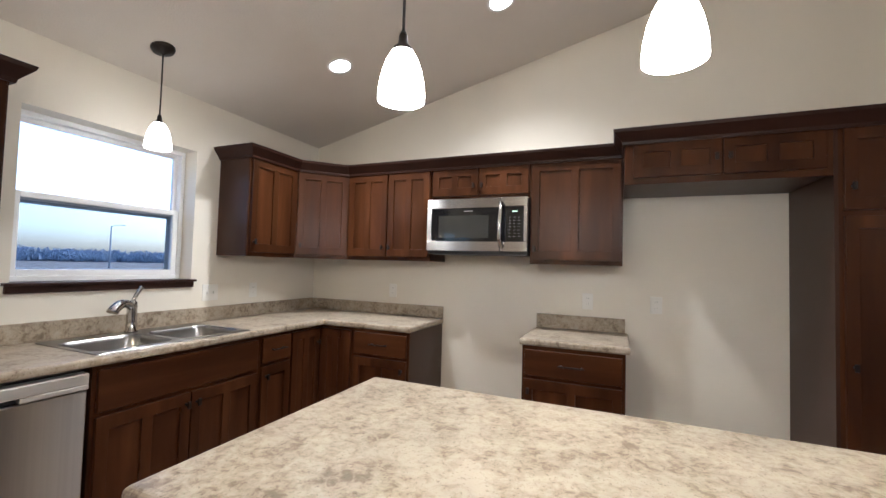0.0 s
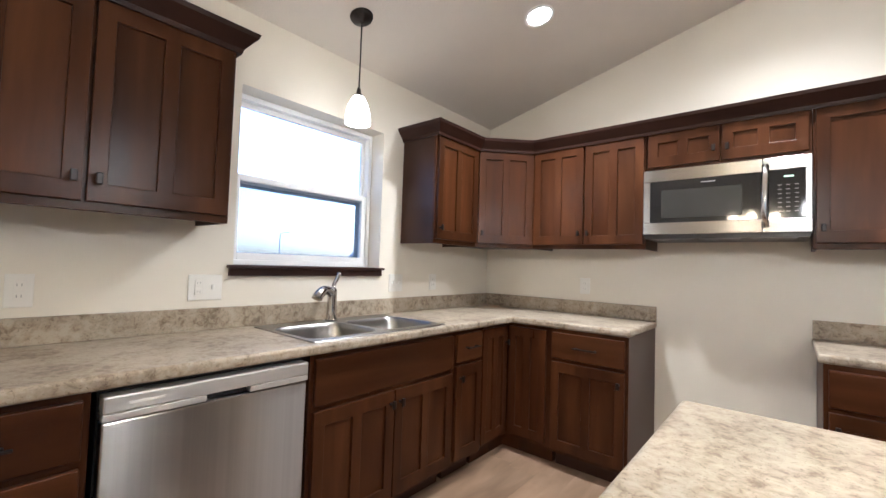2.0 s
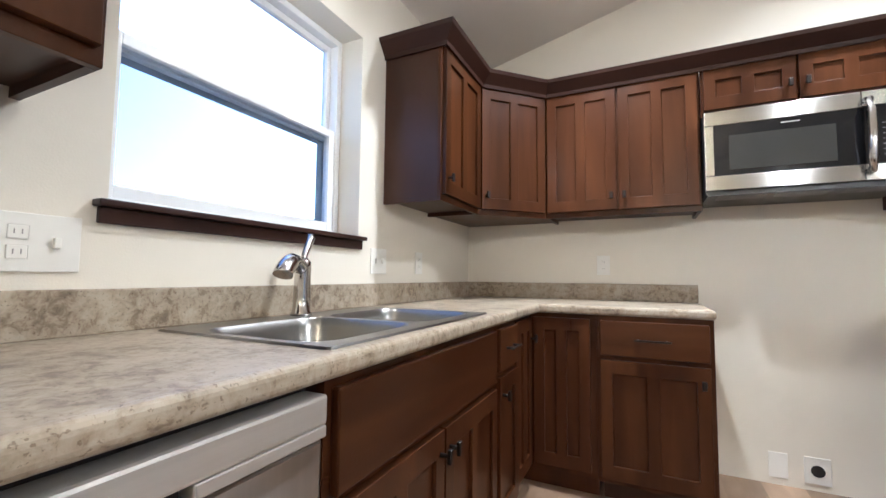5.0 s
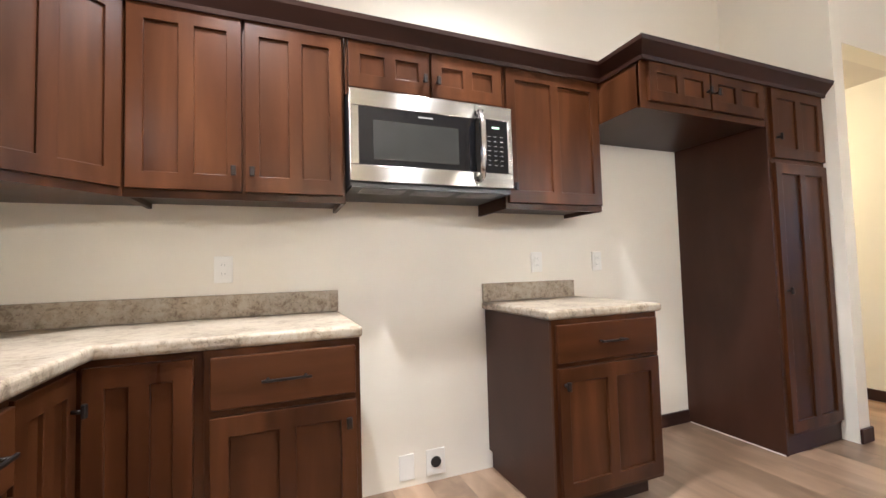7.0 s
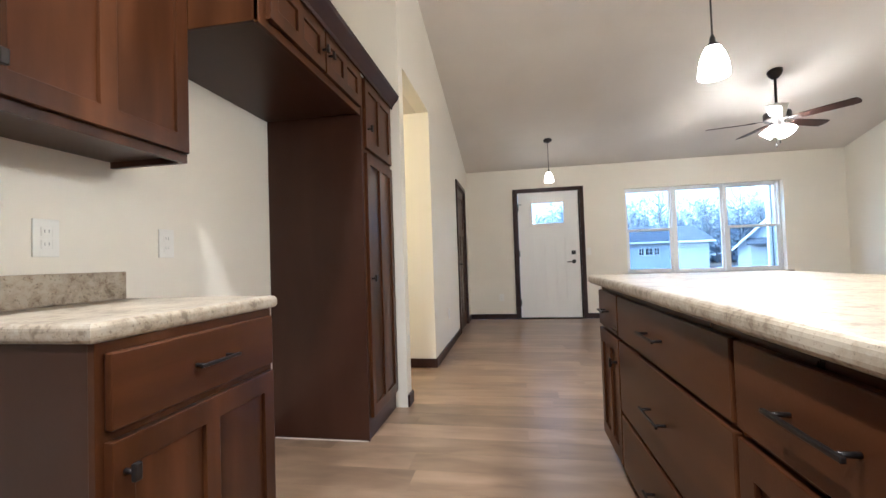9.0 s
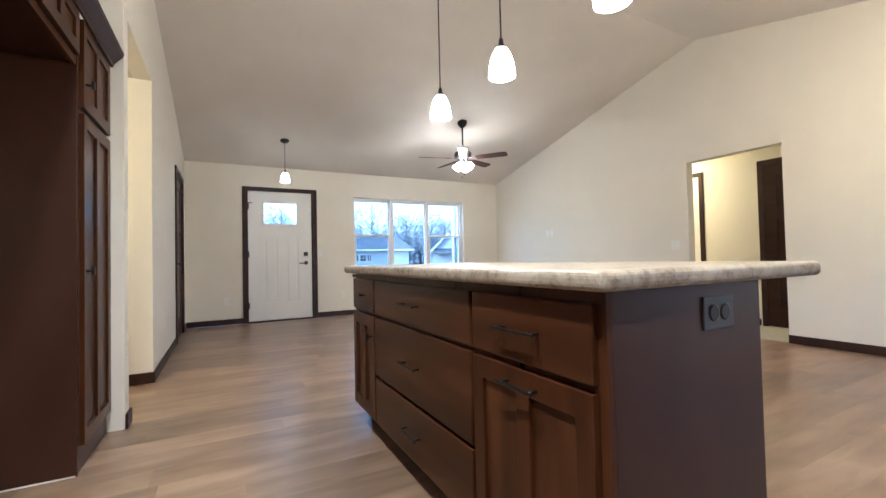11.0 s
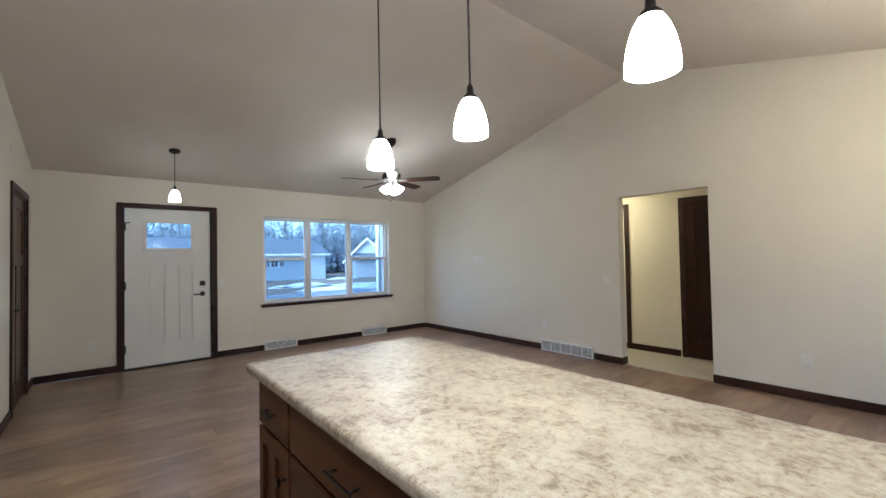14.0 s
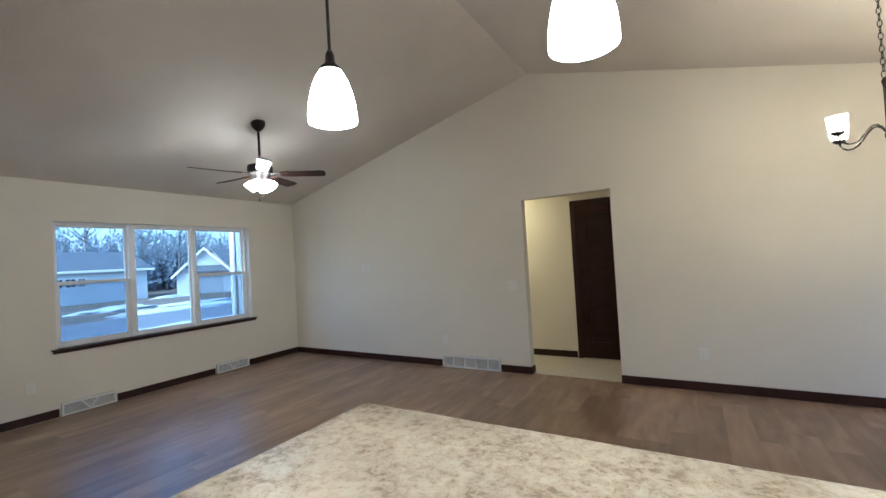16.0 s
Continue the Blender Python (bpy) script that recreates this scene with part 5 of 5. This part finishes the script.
for i, q in enumerate(((30.5, -9.6, 0.6, 1.9, 0.26), (28.5, -13.5, 0.45, 2.4, 0.16), (24.7, -11.5, 0.4, 4.6, 0.22), (40.0, -17.4, 0.5, 1.5, 0.2), (25.0, -3.0, 0.35, 2.2, 0.16), (17.0, -8.0, 0.3, 3.4, 0.14), (39.5, -5.0, 0.5, 1.6, 0.16))):
    snow_bank(*q, i * 3.1)


def house(name, m, w, d, eave, rise, label, siding, windows, gable_front=False, garage=None):
    """A one-storey house: local x along its front, front wall at y = 0 facing -y, depth to +y."""
    h = thing(name, m, label, "house")
    o = 0.45
    bm = bmesh.new()
    box(bm, 0, w, 0, d, 0, eave)
    n = int(eave / 0.2)
    for k in range(n):
        z = 0.1 + k * 0.2
        box(bm, -0.012, w + 0.012, -0.016, 0.0, z, z + 0.19)
    if gable_front:
        vs = [bm.verts.new(v) for v in ((0, 0, eave), (w, 0, eave), (w / 2, 0, eave + rise), (0, d, eave), (w, d, eave), (w / 2, d, eave + rise))]
        bm.faces.new(vs[:3]), bm.faces.new(vs[3:])
    else:
        vs = [bm.verts.new(v) for v in ((0, 0, eave), (0, d, eave), (0, d / 2, eave + rise), (w, 0, eave), (w, d, eave), (w, d / 2, eave + rise))]
        bm.faces.new(vs[:3]), bm.faces.new(vs[3:])
    part("wall", bm, siding, h)
    bm = bmesh.new()
    def leafq(a, b, c, d4):
        lo = [bm.verts.new(v) for v in (a, b, c, d4)]
        hi = [bm.verts.new(Vector(v) + Vector((0, 0, 0.16))) for v in (a, b, c, d4)]
        bm.faces.new(lo), bm.faces.new(hi)
        for k in range(4):
            bm.faces.new((lo[k], lo[(k + 1) % 4], hi[(k + 1) % 4], hi[k]))
    if gable_front:
        s = rise / (w / 2)
        leafq((-o, -o, eave - s * o), (w / 2, -o, eave + rise), (w / 2, d + o, eave + rise), (-o, d + o, eave - s * o))
        leafq((w + o, -o, eave - s * o), (w / 2, -o, eave + rise), (w / 2, d + o, eave + rise), (w + o, d + o, eave - s * o))
    else:
        s = rise / (d / 2)
        leafq((-o, -o, eave - s * o), (w + o, -o, eave - s * o), (w + o, d / 2, eave + rise), (-o, d / 2, eave + rise))
        leafq((-o, d + o, eave - s * o), (w + o, d + o, eave - s * o), (w + o, d / 2, eave + rise), (-o, d / 2, eave + rise))
    roof = part("roof", bm, shingle_mat, h)
    bm = bmesh.new()
    if gable_front:
        for a, b in (((-o, eave - s * o), (w / 2, eave + rise)), ((w + o, eave - s * o), (w / 2, eave + rise))):
            vs = [bm.verts.new(v) for v in ((a[0], -o - 0.03, a[1] - 0.10), (b[0], -o - 0.03, b[1] - 0.10), (b[0], -o - 0.03, b[1] + 0.17), (a[0], -o - 0.03, a[1] + 0.17))]
            us = [bm.verts.new(v.co + Vector((0, 0.06, 0))) for v in vs]
            bm.faces.new(vs), bm.faces.new(us)
            for k in range(4):
                bm.faces.new((vs[k], vs[(k + 1) % 4], us[(k + 1) % 4], us[k]))
    else:
        box(bm, -o, w + o, -o - 0.10, -o, eave - s * o - 0.06, eave - s * o + 0.12, 0.01)
    part("fascia", bm, white_paint, h, "white fascia and gutter")
    for x, z, ww_, hh in windows:
        wd = boxes_part("window", [(x - 0.08, x + ww_ + 0.08, -0.05, -0.016, z - 0.08, z + hh + 0.08)], white_paint, h)
        boxes_part("pane", [(x, x + ww_ / 2 - 0.03, -0.058, -0.05, z, z + hh / 2 - 0.02)], dark_pane, wd)
        boxes_part("pane", [(x + ww_ / 2 + 0.03, x + ww_, -0.058, -0.05, z, z + hh / 2 - 0.02)], dark_pane, wd)
        boxes_part("pane", [(x, x + ww_ / 2 - 0.03, -0.058, -0.05, z + hh / 2 + 0.02, z + hh)], dark_pane, wd)
        boxes_part("pane", [(x + ww_ / 2 + 0.03, x + ww_, -0.058, -0.05, z + hh / 2 + 0.02, z + hh)], dark_pane, wd)
    if garage:
        g = boxes_part("garage_door", [(garage[0], garage[1], -0.05, -0.016, 0.02, 2.1)], grey_siding, h, 0, "grey panelled garage door")
        for k in range(4):
            boxes_part("panel", [(garage[0] + 0.08, garage[1] - 0.08, -0.062, -0.05, 0.08 + k * 0.52, 0.52 + k * 0.52)], grey_siding, g, 0.01)
        bm = bmesh.new()
        vs = [bm.verts.new(v) for v in ((garage[0] - 0.3, -0.02, 2.75), (garage[1] + 0.3, -0.02, 2.75), (garage[1] + 0.3, -0.75, 2.22), (garage[0] - 0.3, -0.75, 2.22))]
        us = [bm.verts.new(v.co - Vector((0, 0, 0.12))) for v in vs]
        bm.faces.new(vs), bm.faces.new(us)
        for k in range(4):
            bm.faces.new((vs[k], vs[(k + 1) % 4], us[(k + 1) % 4], us[k]))
        part("canopy_roof", bm, shingle_mat, h, "small shingled roof over the garage door")
    return h


# fronts face the street (-x): local x runs along -y
front = lambda x, y: pose(x, y, GZ, 0, 0, -90)
house("house", front(43.0, 4.0), 20.8, 9.0, 2.80, 1.55, "white sided ranch house with a grey shingle roof", siding_mat, [(14.4, 1.46, 0.42, 0.66), (15.02, 1.46, 0.62, 0.66), (15.84, 1.46, 0.42, 0.66), (3.0, 0.9, 1.4, 1.2)])
house("house", pose(42.28, -19.02, GZ, 0, 0, -117), 4.6, 9.0, 2.1, 2.3, "grey sided garage house with a front gable", siding_mat, [], True, (1.0, 3.9))
house("house", front(46.0, -27.5), 16.0, 9.0, 2.4, 2.4, "grey sided ranch house with a shingle roof", grey_siding, [(4, 0.9, 1.4, 1.2), (9, 0.9, 1.4, 1.2)])
house("house", pose(-25.5, 19.9, GZ, 0, 0, -8), 9.0, 12.0, 2.4, 2.7, "grey sided house with a front gable behind the garden", siding_mat, [(4, 1.0, 1.4, 1.2), (9, 1.0, 1.4, 1.2)], True)

# our own porch end: a sided return with a white corner post and a downspout
porch = thing("porch_return", pose(DX + 0.20, -2.26, GZ), "pale sided house corner beside the front window", "house wall")
bm = bmesh.new()
box(bm, 0.0, 0.50, -0.16, 0.0, 0, 3.1)
for k in range(26):
    z = 0.02 + k * 0.115
    box(bm, 0.0, 0.46, 0.0, 0.012, z, z + 0.105)
part("siding", bm, siding_mat, porch)
boxes_part("corner_post", [(0.44, 0.53, -0.17, 0.025, 0, 3.1)], white_paint, porch, 0.004)
bm = bmesh.new()
tube(bm, [(0.40, 0.045, 3.1), (0.40, 0.045, 0.3), (0.44, 0.12, 0.12), (0.50, 0.28, 0.06)], 0.03, 10)
part("downspout", bm, white_paint, porch, "white downspout")


def bare_tree(x, y, h, seed):
    """A leafless tree: tapered trunk, limbs and twigs."""
    rng = random.Random(seed)
    t = thing("tree", pose(x, y, GZ, 0, 0, rng.uniform(0, 360)), "tall leafless deciduous tree in winter", "tree", "street trees")
    bm = bmesh.new()
    tube(bm, [(0, 0, 0), (0.1, 0.05, h * 0.3), (0.0, 0.15, h * 0.6), (0.15, 0.1, h)], 0.17, 8, 0.12)
    part("trunk", bm, bark, t)
    bm = bmesh.new()
    for k in range(16):
        z = h * rng.uniform(0.3, 0.92)
        a, l = rng.uniform(0, 6.28), (h - z) * 0.5 + 0.7
        p0 = Vector((0.05, 0.1, z))
        p1 = p0 + Vector((math.cos(a) * l * 0.5, math.sin(a) * l * 0.5, l * 0.45))
        p2 = p1 + Vector((math.cos(a) * l * 0.35, math.sin(a) * l * 0.35, l * 0.75))
        tube(bm, [p0, p1, p2], 0.055, 5, 0.2)
        for _ in range(5):
            b, q = rng.uniform(0, 6.28), p1.lerp(p2, rng.uniform(0, 0.9))
            tube(bm, [q, q + Vector((math.cos(b) * l * 0.25, math.sin(b) * l * 0.25, l * rng.uniform(0.15, 0.4)))], 0.022, 4, 0.3)
    part("crown", bm, bark, t)


def conifer(x, y, h, seed):
    """A spruce: trunk and drooping branch clumps in uneven whorls."""
    rng = random.Random(seed)
    t = thing("tree", pose(x, y, GZ), "spruce tree paled by painted distance haze", "tree", "street trees")
    bm = bmesh.new()
    tube(bm, [(0, 0, 0), (0, 0, h)], 0.16, 8, 0.1)
    part("trunk", bm, bark, t)
    bm = bmesh.new()
    n = 150
    for k in range(n):
        u = k / n
        z, r = h * (0.1 + 0.9 * u), (1 - u) ** 0.8 * h * 0.24 * rng.uniform(0.65, 1.15) + 0.08
        a = k * 2.4
        c, s = math.cos(a), math.sin(a)
        w = 0.20 * r + 0.1
        tip = bm.verts.new((c * r, s * r, z - 0.28 * r))
        l, g = bm.verts.new((c * r * 0.55 - s * w, s * r * 0.55 + c * w, z - 0.20 * r)), bm.verts.new((c * r * 0.55 + s * w, s * r * 0.55 - c * w, z - 0.20 * r))
        top = bm.verts.new((c * 0.02, s * 0.02, z + 0.12 * r))
        mid = bm.verts.new((c * r * 0.5, s * r * 0.5, z - 0.02 * r))
        for f in ((top, l, mid), (top, mid, g), (mid, l, tip), (mid, tip, g)):
            bm.faces.new(f)
    part("crown", bm, needle, t)


rng = random.Random(5)
for i in range(12):
    bare_tree(57 + rng.uniform(0, 6), -46 + i * 4.6 + rng.uniform(-1, 1), rng.uniform(7.5, 12.5), i)
for i in range(9):
    conifer(58 + rng.uniform(0, 8), -48 + i * 6.2 + rng.uniform(-1, 1), rng.uniform(4.5, 9.0), 40 + i)


def far_woods(name, x0, x1, y0, y1, count, hmin, hmax, label, seed, wide, tufts, size):
    """A distant wood as one mesh: crowns of many small ragged tufts over thin stems."""
    rng = random.Random(seed)
    verts, faces = [], []

    def tuft(c, s, up):
        n = len(verts)
        a = rng.uniform(0, 6.28)
        for k in range(3):
            verts.append((c[0] + s * math.cos(a + 2.1 * k), c[1] + s * math.sin(a + 2.1 * k), c[2] - 0.4 * s * up * rng.uniform(0.4, 1.2)))
        verts.append((c[0] + s * rng.uniform(-0.5, 0.5), c[1] + s * rng.uniform(-0.5, 0.5), c[2] + s * up))
        faces.extend(((n, n + 1, n + 3), (n + 1, n + 2, n + 3), (n + 2, n, n + 3), (n + 2, n + 1, n)))

    for _ in range(count):
        x, y, h = rng.uniform(x0, x1), rng.uniform(y0, y1), hmin + (hmax - hmin) * rng.random() ** 1.6
        w = h * rng.uniform(*wide)
        tuft((x, y, GZ + 0.1), 0.16, h * 5)
        for _ in range(tufts):
            u = rng.random() ** 0.8
            r, a = w * math.sqrt(rng.random()) * (1.1 - 0.75 * u), rng.uniform(0, 6.28)
            tuft((x + r * math.cos(a), y + r * math.sin(a), GZ + h * (0.12 + 0.85 * u)), rng.uniform(*size) * (1.2 - 0.6 * u), rng.uniform(0.8, 1.8))
    me = bpy.data.meshes.new(name)
    me.from_pydata(verts, [], faces)
    me.materials.append(brush_mat)
    tagged(new(name, me), label, "woods", "", "stuff")


far_woods("far_woods", 62, 84, -85, 35, 1500, 4.5, 10.5, "leafless woods behind the houses, greyed by painted haze", 3, (0.16, 0.3), 75, (0.10, 0.34))
far_woods("far_woods", -185, -150, -40, 190, 2400, 1.6, 4.6, "low line of distant trees across fields, greyed by painted haze", 4, (0.6, 1.1), 20, (0.25, 0.6))

lamp = thing("street_lamp", pose(-62, 33.3, GZ), "tall grey street lamp pole with a short arm", "street lamp")
bm = bmesh.new()
tube(bm, [(0, 0, 0), (0, 0, 3), (0, 0, 6.0)], 0.11, 10, 0.6)
part("pole", bm, grey_siding, lamp)
bm = bmesh.new()
tube(bm, [(0, 0, 5.9), (0.1, 0.5, 6.15), (0.1, 1.1, 6.2)], 0.04, 8)
part("arm", bm, grey_siding, lamp)
bm = bmesh.new()
box(bm, -0.02, 0.22, 1.0, 1.6, 6.13, 6.24, 0.03)
part("lamp_head", bm, grey_siding, lamp)

seam_mat = surface("plank_seam", [(0.3, (0.22, 0.130, 0.075)), (0.7, (0.27, 0.165, 0.095))], (4, 4, 4), 4, 0.6, 0.05, bump=0)
# ---- floor: a dark base sheet with planks laid on it ----
bm = bmesh.new()
box(bm, WX, DX, SY - 0.03, 5.0, -0.06, -0.001)
floor = structure("floor", bm, seam_mat, "brown oak-look vinyl plank floor", "floor")
PW, PL = 0.182, 1.22
bm = bmesh.new()
g = 0.0
vs = [bm.verts.new(v) for v in ((-PW / 2 + g, 0 + g, 0.0017), (PW / 2 - g, g, 0.0017), (PW / 2 - g, PL - g, 0.0017), (-PW / 2 + g, PL - g, 0.0017))]
e = 0.0016
us = [bm.verts.new(v) for v in ((-PW / 2 + g + e, g + e, 0.002), (PW / 2 - g - e, g + e, 0.002), (PW / 2 - g - e, PL - g - e, 0.002), (-PW / 2 + g + e, PL - g - e, 0.002))]
bm.faces.new(us)
for k in range(4):
    bm.faces.new((vs[k], vs[(k + 1) % 4], us[(k + 1) % 4], us[k]))
plank_mesh = mesh_of("plank", bm, plank_mat)
rng = random.Random(11)
nrow = int((DX - WX) / PW) + 1
for i in range(nrow):
    x = WX + PW * (i + 0.5)
    if x + PW / 2 > DX:
        break
    y, end = SY - 0.02 - rng.uniform(0.05, 1.1), (5.0 if STUB1 < x < COR1 else BY if x < STUB1 else PY + 0.05)
    while y < end - 0.02:
        s0, s1 = max(y, SY - 0.03), min(y + PL, end)
        if s1 - s0 > 0.03:
            pk = new("plank", plank_mesh)
            pk.parent = floor
            pk.location = (x, s0, 0)
            pk.scale = (1, (s1 - s0) / PL, 1)
        y += PL
